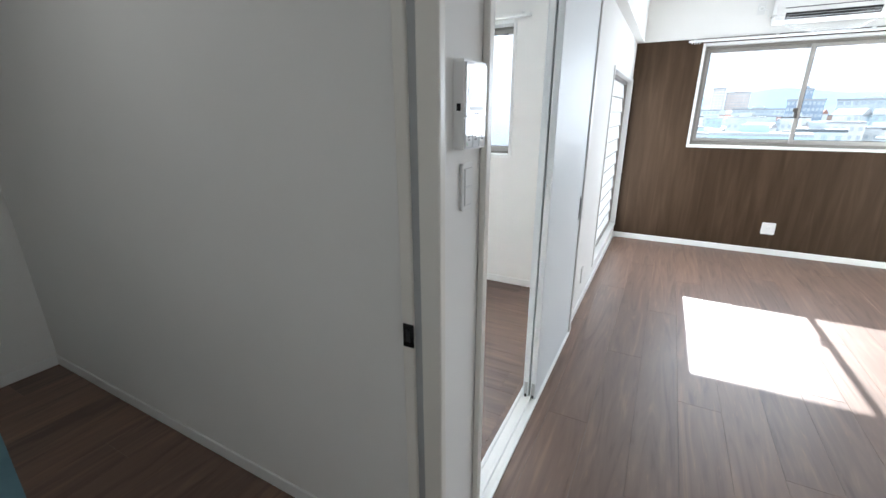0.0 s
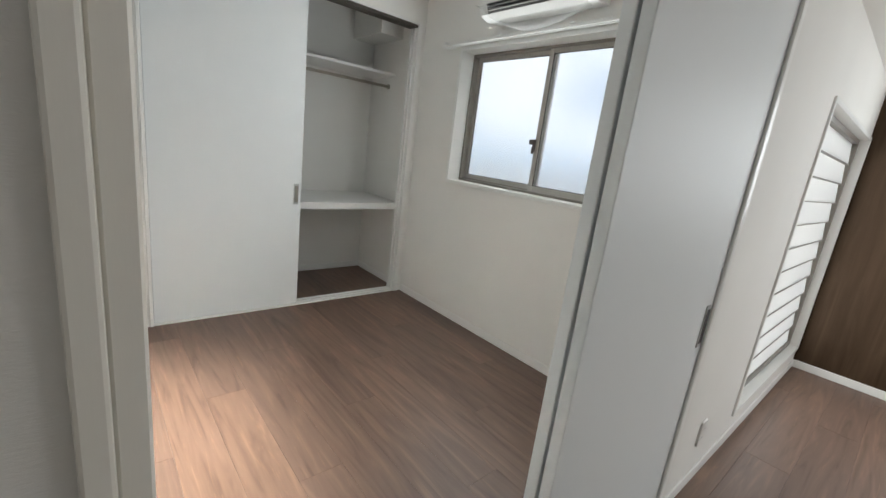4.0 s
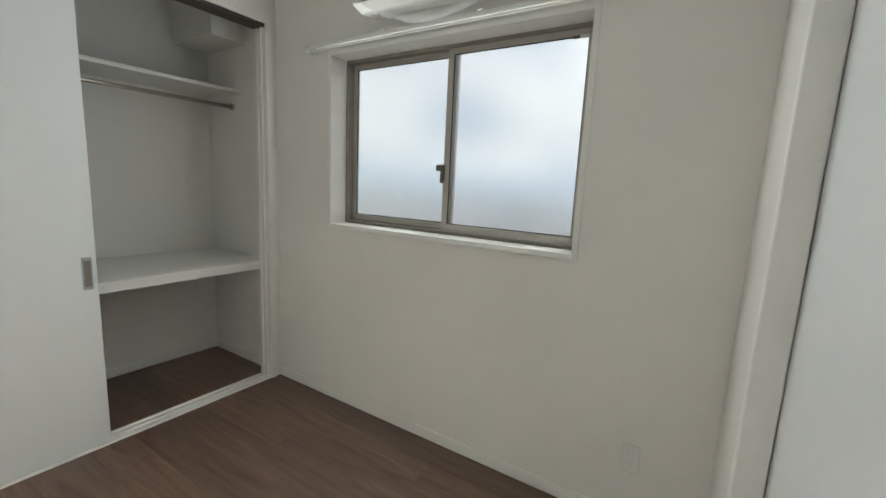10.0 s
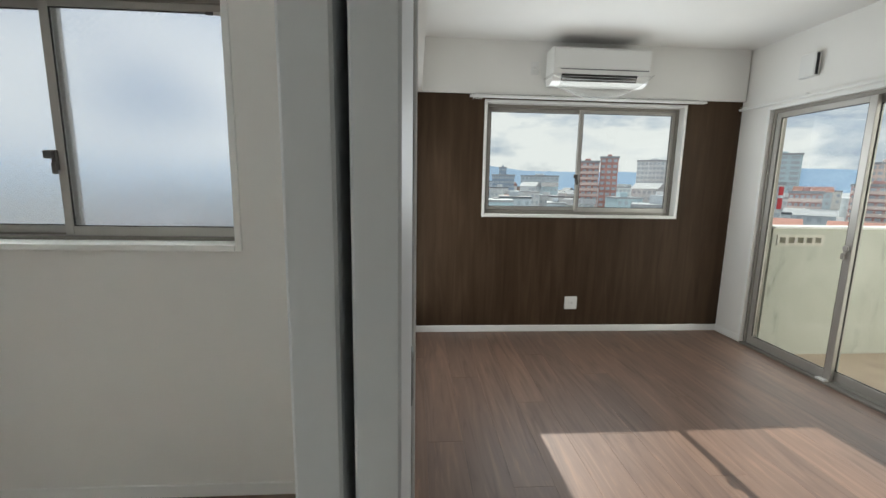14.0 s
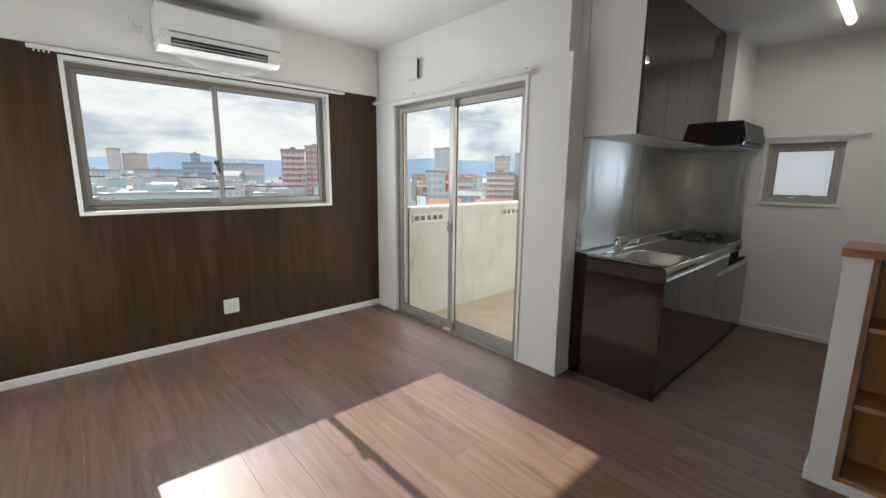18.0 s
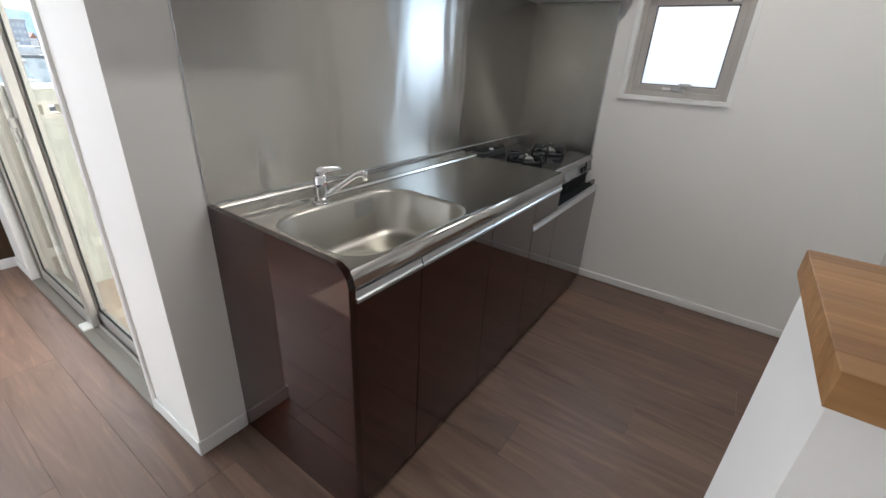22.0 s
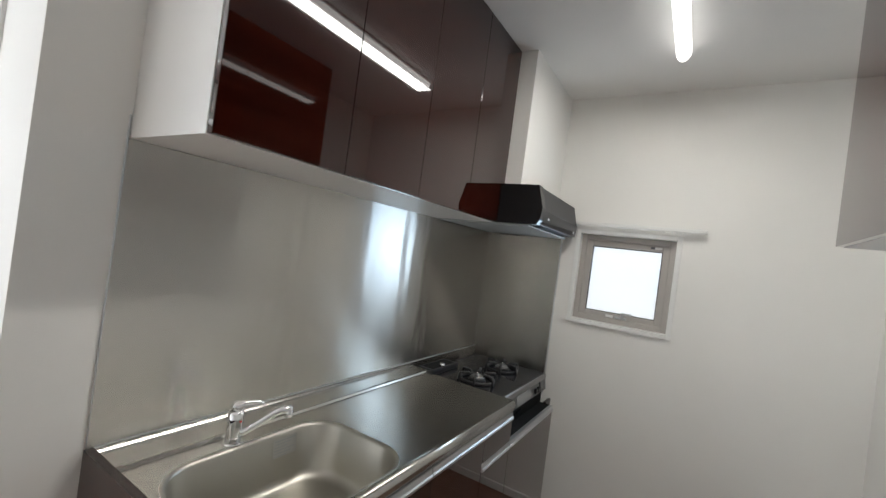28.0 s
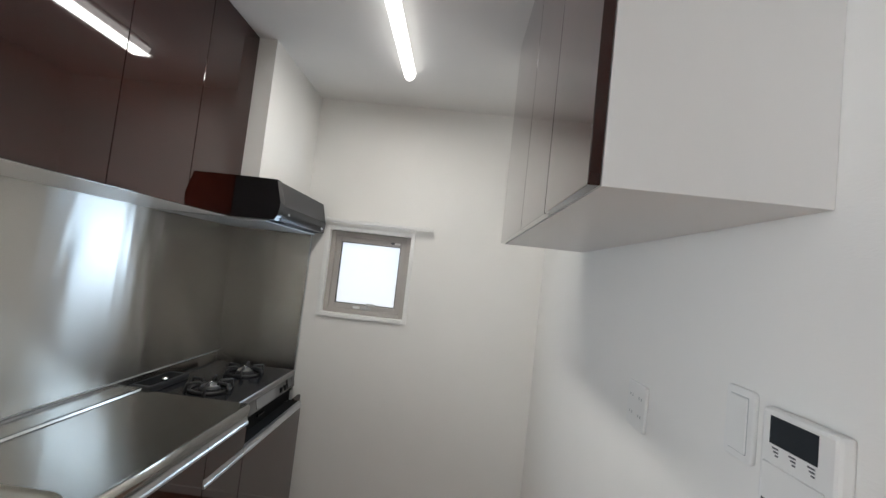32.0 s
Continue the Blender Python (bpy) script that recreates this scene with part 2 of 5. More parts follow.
# glossy dark brown cabinet fronts, grain along x
M_CAB = mat("glossy_brown_front", (0.05, 0.012, 0.008), 0.06, 0, 0.06)
M_CAB.node_tree.nodes["Principled BSDF"].inputs["Coat Weight"].default_value = 1.0
M_CAB.node_tree.nodes["Principled BSDF"].inputs["Coat IOR"].default_value = 1.57
M_CAB.node_tree.nodes["Principled BSDF"].inputs["Coat Roughness"].default_value = 0.03
_n1 = noise_of(M_CAB, coords(M_CAB, (1.2, 1.2, 34)), 2.0, 4, 0.55, 0.3)
paint(M_CAB, ramp_of(M_CAB, _n1, [(0.28, (0.014, 0.0021, 0.0011)), (0.50, (0.022, 0.0034, 0.0018)), (0.74, (0.038, 0.0064, 0.0032))]))
M_CABEDGE = mat("brown_edge", (0.018, 0.0050, 0.0034), 0.12)
M_CABW = mat("white_cabinet_side", (0.78, 0.77, 0.75), 0.35)
bump_of(M_CABW, noise_of(M_CABW, coords(M_CABW, (60, 60, 60)), 6, 2), 0.03, 0.0006)

# brushed stainless steel
def steel(name, rough, aniso, scale, turn=0.0, wave=(4.5, 4.5, 0.5), depth=0.03):
    m = mat(name, (0.57, 0.555, 0.52), rough, 1.0)
    n, l, b = nodes_of(m)
    b.inputs["Anisotropic"].default_value = aniso
    tg = n.new("ShaderNodeTangent")
    tg.direction_type, tg.axis = "RADIAL", "Z"
    l.new(tg.outputs[0], b.inputs["Tangent"])
    b.inputs["Anisotropic Rotation"].default_value = turn
    h = noise_of(m, coords(m, scale), 3.0, 3)
    rough_of(m, h, rough * 0.94, rough * 1.08)
    bump_of(m, noise_of(m, coords(m, wave), 1.6, 2), 0.10, depth)
    return m


M_STEEL = steel("brushed_steel_sheet", 0.26, 1.0, (3, 3, 220), 0.25, (3.4, 3.4, 0.8), 0.045)
M_TOP = steel("steel_worktop", 0.21, 0.2, (3, 240, 3), 0.0, (0.8, 0.8, 0.8), 0.004)
M_SINK = mat("satin_steel_sink", (0.555, 0.54, 0.49), 0.35, 1.0)
bump_of(M_SINK, noise_of(M_SINK, coords(M_SINK, (300, 300, 300)), 1, 2), 0.05, 0.0004)

# oiled solid wood of the shelf
def wood(name, lo, mid, hi, scale, rough=0.5):
    m = mat(name, mid, rough)
    a = noise_of(m, coords(m, scale, "Object", True), 1.6, 6, 0.6, 0.8)
    w = noise_of(m, coords(m, tuple(s * 6 for s in scale), "Object", True), 1.3, 3)
    c = ramp_of(m, a, [(0.28, lo), (0.52, mid), (0.76, hi)])
    c = mix_of(m, 0.25, c, ramp_of(m, w, [(0.3, lo), (0.7, hi)]))
    info = m.node_tree.nodes.new("ShaderNodeObjectInfo")
    paint(m, mix_of(m, 1.0, c, ramp_of(m, info.outputs["Random"], [(0.0, (0.80, 0.77, 0.74)), (1.0, (1.12, 1.12, 1.12))]), "MULTIPLY"))
    bump_of(m, w, 0.1, 0.0006)
    return m


M_PINE = wood("shelf_back_wood", (0.46, 0.25, 0.075), (0.60, 0.36, 0.12), (0.72, 0.47, 0.19), (9, 9, 0.8))
M_OAK = wood("shelf_board_wood", (0.26, 0.12, 0.042), (0.38, 0.20, 0.078), (0.52, 0.30, 0.13), (14, 1.2, 14), 0.42)
M_OAKV = wood("shelf_side_wood", (0.20, 0.10, 0.045), (0.30, 0.165, 0.08), (0.40, 0.24, 0.12), (14, 14, 1.2), 0.42)


def thin_glass(name, tint, gloss=0.02):
    m = bpy.data.materials.new(name)
    m.use_nodes = True
    n, l = m.node_tree.nodes, m.node_tree.links
    n.clear()
    out, mx = n.new("ShaderNodeOutputMaterial"), n.new("ShaderNodeMixShader")
    tr, gl, lw = n.new("ShaderNodeBsdfTransparent"), n.new("ShaderNodeBsdfGlossy"), n.new("ShaderNodeLayerWeight")
    pw, ma = n.new("ShaderNodeMath"), n.new("ShaderNodeMath")
    tr.inputs["Color"].default_value = (*tint, 1)
    gl.inputs["Roughness"].default_value = gloss
    pw.operation, ma.operation = "POWER", "MULTIPLY_ADD"
    pw.inputs[1].default_value = 4.0
    ma.inputs[1].default_value, ma.inputs[2].default_value = 0.30, 0.008
    l.new(lw.outputs["Facing"], pw.inputs[0])
    l.new(pw.outputs[0], ma.inputs[0])
    l.new(ma.outputs[0], mx.inputs[0])
    l.new(tr.outputs[0], mx.inputs[1])
    l.new(gl.outputs[0], mx.inputs[2])
    l.new(mx.outputs[0], out.inputs["Surface"])
    return m


M_GLASS = thin_glass("clear_glass", (0.93, 0.95, 0.94))


def frosted(name, rough, tint, ior=1.45):
    m = mat(name, tint, rough)
    n, l, b = nodes_of(m)
    b.inputs["Transmission Weight"].default_value = 1.0
    b.inputs["IOR"].default_value = ior
    vor = n.new("ShaderNodeTexVoronoi")
    vor.inputs["Scale"].default_value = 110
    l.new(coords(m), vor.inputs["Vector"])
    bump_of(m, vor.outputs["Distance"], 0.025, 0.001)
    return m


M_FROST = frosted("frosted_glass", 0.25, (0.87, 0.92, 0.96))
M_FROST2 = frosted("frosted_slat_glass", 0.30, (0.95, 0.96, 0.96), 1.2)
_sn, _sl, _sb = nodes_of(M_FROST2)
_tr, _mx = _sn.new("ShaderNodeBsdfTranslucent"), _sn.new("ShaderNodeMixShader")
_tr.inputs["Color"].default_value = (0.92, 0.93, 0.93, 1)
_mx.inputs[0].default_value = 0.5
_sl.new(_sb.outputs[0], _mx.inputs[1])
_sl.new(_tr.outputs[0], _mx.inputs[2])
_sl.new(_mx.outputs[0], _sn["Material Output"].inputs["Surface"])
M_WIRE = mat("glass_wire", (0.86, 0.87, 0.88), 0.4, 0.0)

# packing film on the air conditioners
M_FILM = thin_glass("packing_film", (0.93, 0.93, 0.92), 0.22)
_fn = M_FILM.node_tree.nodes
_dif, _add = _fn.new("ShaderNodeBsdfDiffuse"), _fn.new("ShaderNodeMixShader")
_dif.inputs["Color"].default_value = (0.85, 0.85, 0.84, 1)
_add.inputs[0].default_value = 0.17
_src = _fn["Material Output"].inputs["Surface"].links[0].from_socket
M_FILM.node_tree.links.new(_src, _add.inputs[1])
M_FILM.node_tree.links.new(_dif.outputs[0], _add.inputs[2])
M_FILM.node_tree.links.new(_add.outputs[0], _fn["Material Output"].inputs["Surface"])

# stained concrete of the balcony
M_CONC = mat("stained_concrete", (0.42, 0.42, 0.36), 0.85)
_a = noise_of(M_CONC, coords(M_CONC, (1.5, 1.5, 0.9)), 2.2, 6, 0.65, 0.6)
_b = noise_of(M_CONC, coords(M_CONC, (4.5, 4.5, 1.2)), 2.0, 5, 0.7)
_c = ramp_of(M_CONC, _a, [(0.3, (0.47, 0.48, 0.42)), (0.6, (0.56, 0.57, 0.51)), (0.8, (0.61, 0.61, 0.56))])
paint(M_CONC, mix_of(M_CONC, ramp_of(M_CONC, _b, [(0.56, (0, 0, 0)), (0.74, (1, 1, 1))]), _c, (0.31, 0.32, 0.28)))
bump_of(M_CONC, _b, 0.3, 0.004)
M_BFLOOR = mat("beige_balcony_sheet", (0.50, 0.40, 0.31), 0.7)
paint(M_BFLOOR, ramp_of(M_BFLOOR, noise_of(M_BFLOOR, coords(M_BFLOOR), 5, 5), [(0.3, (0.46, 0.365, 0.285)), (0.7, (0.56, 0.45, 0.35))]))
M_MAT = mat("blue_floor_sheet", (0.16, 0.30, 0.36), 0.55)
paint(M_MAT, ramp_of(M_MAT, noise_of(M_MAT, coords(M_MAT), 6, 4), [(0.3, (0.13, 0.26, 0.32)), (0.7, (0.18, 0.33, 0.40))]))

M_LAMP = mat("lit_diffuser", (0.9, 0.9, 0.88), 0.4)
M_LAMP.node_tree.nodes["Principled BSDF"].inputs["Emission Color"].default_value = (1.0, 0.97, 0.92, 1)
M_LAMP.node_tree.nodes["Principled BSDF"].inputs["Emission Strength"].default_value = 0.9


# ---------- mesh helpers ----------
def box(x0, x1, y0, y1, z0, z1, bevel=0.0, seg=1, bm=None):
    """A box between the given limits, its edges rounded by bevel; added to bm if given."""
    b = bmesh.new()
    bmesh.ops.create_cube(b, size=1.0)
    for v in b.verts:
        v.co = Vector((x0 + (v.co.x + 0.5) * (x1 - x0), y0 + (v.co.y + 0.5) * (y1 - y0), z0 + (v.co.z + 0.5) * (z1 - z0)))
    if bevel:
        bmesh.ops.bevel(b, geom=list(b.edges), offset=bevel, segments=seg, affect="EDGES", profile=0.5)
    if bm is None:
        return b
    return join(bm, b)


def join(bm, other):
    me = bpy.data.meshes.new("tmp")
    other.to_mesh(me)
    other.free()
    bm.from_mesh(me)
    bpy.data.meshes.remove(me)
    return bm


def tube(points, radius, segs=12, bm=None, caps=True):
    """A round bar along the points."""
    b = bm or bmesh.new()
    pts = [Vector(p) for p in points]
    rings = []
    for i, p in enumerate(pts):
        d = (pts[min(i + 1, len(pts) - 1)] - pts[max(i - 1, 0)]).normalized()
        q = d.to_track_quat("Z", "Y")
        r = radius[i] if isinstance(radius, (list, tuple)) else radius
        rings.append([b.verts.new(p + q @ Vector((r * math.cos(2 * math.pi * k / segs), r * math.sin(2 * math.pi * k / segs), 0))) for k in range(segs)])
    for a, c in zip(rings, rings[1:]):
        for k in range(segs):
            f = b.faces.new((a[k], a[(k + 1) % segs], c[(k + 1) % segs], c[k]))
            f.smooth = True
    if caps:
        b.faces.new(rings[0][::-1])
        b.faces.new(rings[-1])
    return b


def prism(profile, axis, a0, a1, bm=None):
    """An outline of (p, q) pairs pushed along an axis from a0 to a1: axis x takes (y, z), y takes (x, z), z takes (x, y)."""
    b = bm or bmesh.new()
    def at(p, q, a):
        return {"x": (a, p, q), "y": (p, a, q), "z": (p, q, a)}[axis]
    v0 = [b.verts.new(at(p, q, a0)) for p, q in profile]
    v1 = [b.verts.new(at(p, q, a1)) for p, q in profile]
    n = len(profile)
    for i in range(n):
        b.faces.new((v0[i], v0[(i + 1) % n], v1[(i + 1) % n], v1[i]))
    b.faces.new(v0[::-1])
    b.faces.new(v1)
    bmesh.ops.recalc_face_normals(b, faces=list(b.faces))
    return b


def rounded(u0, u1, w0, w1, r, n=6):
    """The outline of a rectangle with rounded corners."""
    out = []
    for cu, cw, a in ((u1 - r, w1 - r, 0), (u0 + r, w1 - r, 90), (u0 + r, w0 + r, 180), (u1 - r, w0 + r, 270)):
        for k in range(n + 1):
            t = radians(a + 90 * k / n)
            out.append((cu + r * math.cos(t), cw + r * math.sin(t)))
    return out


def disc(cx, cy, cz, r0, r1, h, segs=24, bm=None):
    return tube([(cx, cy, cz), (cx, cy, cz + h)], [r0, r1], segs, bm)


def mesh_ob(name, bm, material, smooth=False):
    me = bpy.data.meshes.new(name)
    bm.to_mesh(me)
    bm.free()
    if smooth:
        for p in me.polygons:
            p.use_smooth = True
    me.materials.append(material)
    return new(name, me)


def part(name, bm, material, parent, label="", smooth=False):
    ob = mesh_ob(name, bm, material, smooth)
    ob.parent = parent
    shift = parent.location if parent.parent is None else Vector((0, 0, 0))
    ob.matrix_parent_inverse = Matrix.Translation(-shift)
    if label:
        ob["label"] = label
    return ob


def thing(name, loc, label, category, group="", kind=""):
    ob = new(name)
    ob.empty_display_size = 0.1
    ob.location = loc
    return tagged(ob, label, category, group, kind)


def single(name, bm, material, label, category, group="", kind="", smooth=False):
    return tagged(mesh_ob(name, bm, material, smooth), label, category, group, kind)


def structure(name, bm, material, label, category="wall"):
    return tagged(mesh_ob(name, bm, material), label, category, "", "structure")


def slab_wall(run, u0, u1, z0, z1, d0, d1, holes=()):
    """A wall along x or y with openings (u0, u1, z0, z1) cut through it."""
    us = sorted({u0, u1, *[h[0] for h in holes], *[h[1] for h in holes]})
    zs = sorted({z0, z1, *[h[2] for h in holes], *[h[3] for h in holes]})
    us, zs = [u for u in us if u0 <= u <= u1], [z for z in zs if z0 <= z <= z1]
    def solid(i, j):
        if not (0 <= i < len(us) - 1 and 0 <= j < len(zs) - 1):
            return False
        cu, cz = (us[i] + us[i + 1]) / 2, (zs[j] + zs[j + 1]) / 2
        return not any(h[0] < cu < h[1] and h[2] < cz < h[3] for h in holes)
    b = bmesh.new()
    keep = {}
    def vert(u, d, z):
        k = (round(u, 5), round(d, 5), round(z, 5))
        if k not in keep:
            keep[k] = b.verts.new((u, d, z) if run == "x" else (d, u, z))
        return keep[k]
    def quad(*c):
        b.faces.new([vert(*p) for p in c])
    for i in range(len(us) - 1):
        for j in range(len(zs) - 1):
            if not solid(i, j):
                continue
            a, c, e, f = us[i], us[i + 1], zs[j], zs[j + 1]
            quad((a, d0, e), (c, d0, e), (c, d0, f), (a, d0, f))
            quad((a, d1, e), (a, d1, f), (c, d1, f), (c, d1, e))
            if not solid(i - 1, j):
                quad((a, d0, e), (a, d0, f), (a, d1, f), (a, d1, e))
            if not solid(i + 1, j):
                quad((c, d0, e), (c, d1, e), (c, d1, f), (c, d0, f))
            if not solid(i, j - 1):
                quad((a, d0, e), (a, d1, e), (c, d1, e), (c, d0, e))
            if not solid(i, j + 1):
                quad((a, d0, f), (c, d0, f), (c, d1, f), (a, d1, f))
    bmesh.ops.recalc_face_normals(b, faces=list(b.faces))
    return b


class Face:
    """Boxes laid out on a wall: u along it, v out of the room behind its face, z up."""

    def __init__(self, side, at):
        self.side, self.at = side, at

    def box(self, u0, u1, v0, v1, z0, z1, bevel=0.0, bm=None, seg=1):
        s, a = self.side, self.at
        if s == "n":
            return box(u0, u1, a + v0, a + v1, z0, z1, bevel, seg, bm)
        if s == "s":
            return box(u0, u1, a - v1, a - v0, z0, z1, bevel, seg, bm)
        if s == "e":
            return box(a + v0, a + v1, u0, u1, z0, z1, bevel, seg, bm)
        return box(a - v1, a - v0, u0, u1, z0, z1, bevel, seg, bm)

    def slab(self, u0, u1, v0, v1, z0, z1, r, bevel=0.0):
        """A plate with rounded corners, its outer edge softened."""
        s, a = self.side, self.at
        w0, w1 = (a + v0, a + v1) if s in "ne" else (a - v1, a - v0)
        b = prism(rounded(u0, u1, z0, z1, r, 5), "y" if s in "ns" else "x", w0, w1)
        if bevel:
            rim = [e for e in b.edges if len(e.link_faces) == 2 and any(len(f.verts) > 4 for f in e.link_faces)]
            bmesh.ops.bevel(b, geom=rim, offset=bevel, segments=2, affect="EDGES", profile=0.5)
        return b

    def point(self, u, v, z):
        s, a = self.side, self.at
        return {"n": (u, a + v, z), "s": (u, a - v, z), "e": (a + v, u, z), "w": (a - v, u, z)}[s]

    def ring(self, u0, u1, z0, z1, w, v0, v1, bevel=0.0, wb=None):
        """Four bars round an opening; w wide, the lowest wb."""
        wb = wb or w
        b = self.box(u0, u0 + w, v0, v1, z0, z1, bevel)
        self.box(u1 - w, u1, v0, v1, z0, z1, bevel, b)
        self.box(u0 + w, u1 - w, v0, v1, z1 - w, z1, bevel, b)
        self.box(u0 + w, u1 - w, v0, v1, z0, z0 + wb, bevel, b)
        return b


# ---------- large structure ----------
GROUND = -15.0
M_GROUND = mat("town_ground", (0.26, 0.26, 0.25), 0.9)
paint(M_GROUND, ramp_of(M_GROUND, noise_of(M_GROUND, coords(M_GROUND), 0.05, 5), [(0.35, (0.10, 0.105, 0.105)), (0.65, (0.20, 0.205, 0.20))]))
structure("ground", box(-1800, 1800, -1800, 1800, GROUND - 0.5, GROUND), M_GROUND, "grey town ground far below the flat", "ground")

structure("wall_north", slab_wall("x", -0.16, 3.10, -0.2, 2.75, Y_N, Y_N + T_OUT, [(0.616, 2.421, 1.080, 2.078)]), M_WALL, "white papered outer wall with the wide window")
structure("wall_accent", slab_wall("x", X_W, X_E, 0.0, 2.125, Y_N - 0.004, Y_N - 0.0005, [(0.615, 2.422, 1.079, 2.079)]), M_ACCENT, "dark brown wood-grain feature wall round the window")
structure("beam_north", box(X_W + 0.07, X_E, Y_N - 0.024, Y_N - 0.0002, 2.125, Z_L), M_WALL, "white papered beam above the brown wall", "beam")
structure("beam_west", box(X_W + 0.0005, X_W + 0.07, 2.66, Y_N - 0.0002, 2.125, Z_L), M_WALL, "white papered beam along the louvre window wall", "beam")
# the hall opening is widened southward, out of view, to admit more light
structure("wall_west", slab_wall("y", Y_S, Y_N + T_OUT, -0.2, 2.75, BX1, 0.0,
          [(-0.42, 0.845, -0.1, 2.06), (1.136, 2.68, -0.1, 2.06), (3.644, 5.276, 0.154, 1.766)]), M_WALL, "white papered wall with door openings and the louvre window")
structure("wall_east", slab_wall("y", Y_K, Y_N + T_OUT, -0.2, 2.12, X_E, X_E + T_OUT, [(3.444, 5.001, -0.1, 2.026)]), M_WALL, "white papered wall round the balcony door")
structure("wall_east_upper", slab_wall("y", Y_K + 0.05, Y_N + T_OUT, 2.12, 2.75, X_E + 0.028, X_E + T_OUT), M_WALL, "white papered wall above the balcony door")
structure("wall_kitchen_north", slab_wall("x", X_E + T_OUT, X_KE + T_OUT, -0.2, 2.75, Y_K, Y_K + T_OUT), M_WALL, "white papered wall behind the kitchen unit")
structure("wall_kitchen_east", slab_wall("y", Y_KS - 0.15, Y_K, -0.2, 2.75, X_KE, X_KE + T_OUT, [(2.001, 2.542, 1.145, 1.688)]), M_WALL, "white papered end wall with the small window")
structure("wall_kitchen_south", slab_wall("x", X_E + 0.0, X_KE, -0.2, 2.75, Y_KS - 0.12, Y_KS), M_WALL, "white papered kitchen wall with switches")
structure("wall_living_east", slab_wall("y", Y_S, Y_KS - 0.12, -0.2, 2.75, X_E, X_E + 0.12), M_WALL, "white papered living room wall")
structure("wall_living_south", slab_wall("x", -0.13, X_E + 0.12, -0.2, 2.75, Y_S - 0.12, Y_S), M_WALL, "unseen white papered end wall, set close to bounce light")

structure("wall_bedroom_north", slab_wall("x", CX0 - 0.12, BX1, -0.2, 2.75, BY1, BY1 + T_OUT, [(-2.139, -0.666, 1.089, 2.076)]), M_WALL, "white papered bedroom wall with the frosted window")
structure("wall_bedroom_south", slab_wall("x", -2.74, BX1, -0.2, 2.75, HY1, BY0), M_WALL, "white papered wall between bedroom and hall")
structure("wall_closet_front", slab_wall("y", BY0, BY1, -0.2, 2.75, BX0 - 0.12, BX0, [(1.375, 3.255, -0.1, 2.285)]), M_WALL, "white papered wall round the closet opening")
structure("wall_closet_back", slab_wall("y", CY0 - 0.1, BY1, -0.2, 2.75, CX0 - 0.12, CX0), M_WALL, "white closet back wall")
structure("wall_closet_south", slab_wall("x", CX0, BX0 - 0.12, -0.2, 2.75, CY0 - 0.1, CY0), M_WALL, "white closet side wall")
structure("wall_hall_west", slab_wall("y", HY0 - 0.12, HY1, -0.2, 2.75, -2.74, BX0), M_WALL, "white papered hall end wall")
structure("wall_hall_south", slab_wall("x", -2.62, BX1, -0.2, 2.75, HY0 - 0.12, HY0), M_WALL, "unseen white papered hall side wall, set close to bounce light")

structure("ceiling", box(BX1, 3.02, Y_S - 0.1, 5.45, Z_L, Z_L + 0.15), M_CEIL, "white papered living room ceiling", "ceiling")
structure("ceiling_kitchen", box(X_E + 0.085, X_KE + 0.1, Y_KS - 0.1, Y_K + 0.1, Z_K, Z_K + 0.23), M_CEIL, "white papered kitchen ceiling", "ceiling")
structure("ceiling_bedroom", box(CX0 - 0.1, BX1, BY0 - 0.1, BY1 + 0.1, Z_B, Z_B + 0.2), M_CEIL, "white papered bedroom ceiling", "ceiling")
structure("ceiling_hall", box(-2.74, BX1, HY0 - 0.1, 1.0, 2.40, Z_B + 0.2), M_CEIL, "white papered hall ceiling", "ceiling")
structure("beam_kitchen", box(X_E + 0.006, X_E + 0.085, Y_KS, Y_K + 0.05, Z_K, Z_L + 0.1), M_WALL, "white papered drop between living room and kitchen ceilings", "beam")
structure("duct_cover", box(4.545, X_KE, 2.68, Y_K, 1.815, Z_K), M_WALL, "white papered duct casing above the cooker hood", "duct cover")


# baseboards
def baseboard(name, x0, x1, y0, y1, h=0.062):
    structure(name, box(x0, x1, y0, y1, 0.0, h, 0.003), M_TRIM, "white baseboard along the wall foot", "baseboard")


B = 0.009
baseboard("baseboard_north", X_W + B, X_E - B, Y_N - 0.004 - B, Y_N - 0.005)
baseboard("baseboard_west", X_W, X_W + B, 2.72, Y_N - 0.005)
baseboard("baseboard_east_a", X_E - B, X_E, 5.006, Y_N - 0.005)
baseboard("baseboard_east_b", X_E - B, X_E, Y_K - B, 3.439)
baseboard("baseboard_column", X_E, 3.105, Y_K - B, Y_K)
baseboard("baseboard_kitchen_east", X_KE - B, X_KE, Y_KS + B, 2.55, 0.048)
baseboard("baseboard_kitchen_south", 3.24, X_KE, Y_KS, Y_KS + B, 0.048)
baseboard("baseboard_bedroom_north", BX0 + B, BX1, BY1 - B, BY1)
baseboard("baseboard_bedroom_south", BX0 + B, BX1 - 0.02, BY0, BY0 + B)
baseboard("baseboard_bedroom_west", BX0, BX0 + B, BY0, 1.35)
baseboard("baseboard_bedroom_east", BX1 - B, BX1, 2.74, BY1 - B)
baseboard("baseboard_closet_back", CX0, CX0 + B, CY0, BY1)
baseboard("baseboard_closet_side", CX0 + B, BX0 - 0.12, BY1 - B, BY1)
baseboard("baseboard_hall_north", BX0 + B, -0.16, HY1 - B, HY1)
baseboard("baseboard_hall_west", BX0, BX0 + B, HY0, HY1)
baseboard("baseboard_intercom", X_W, X_W + B, 0.86, 1.076)


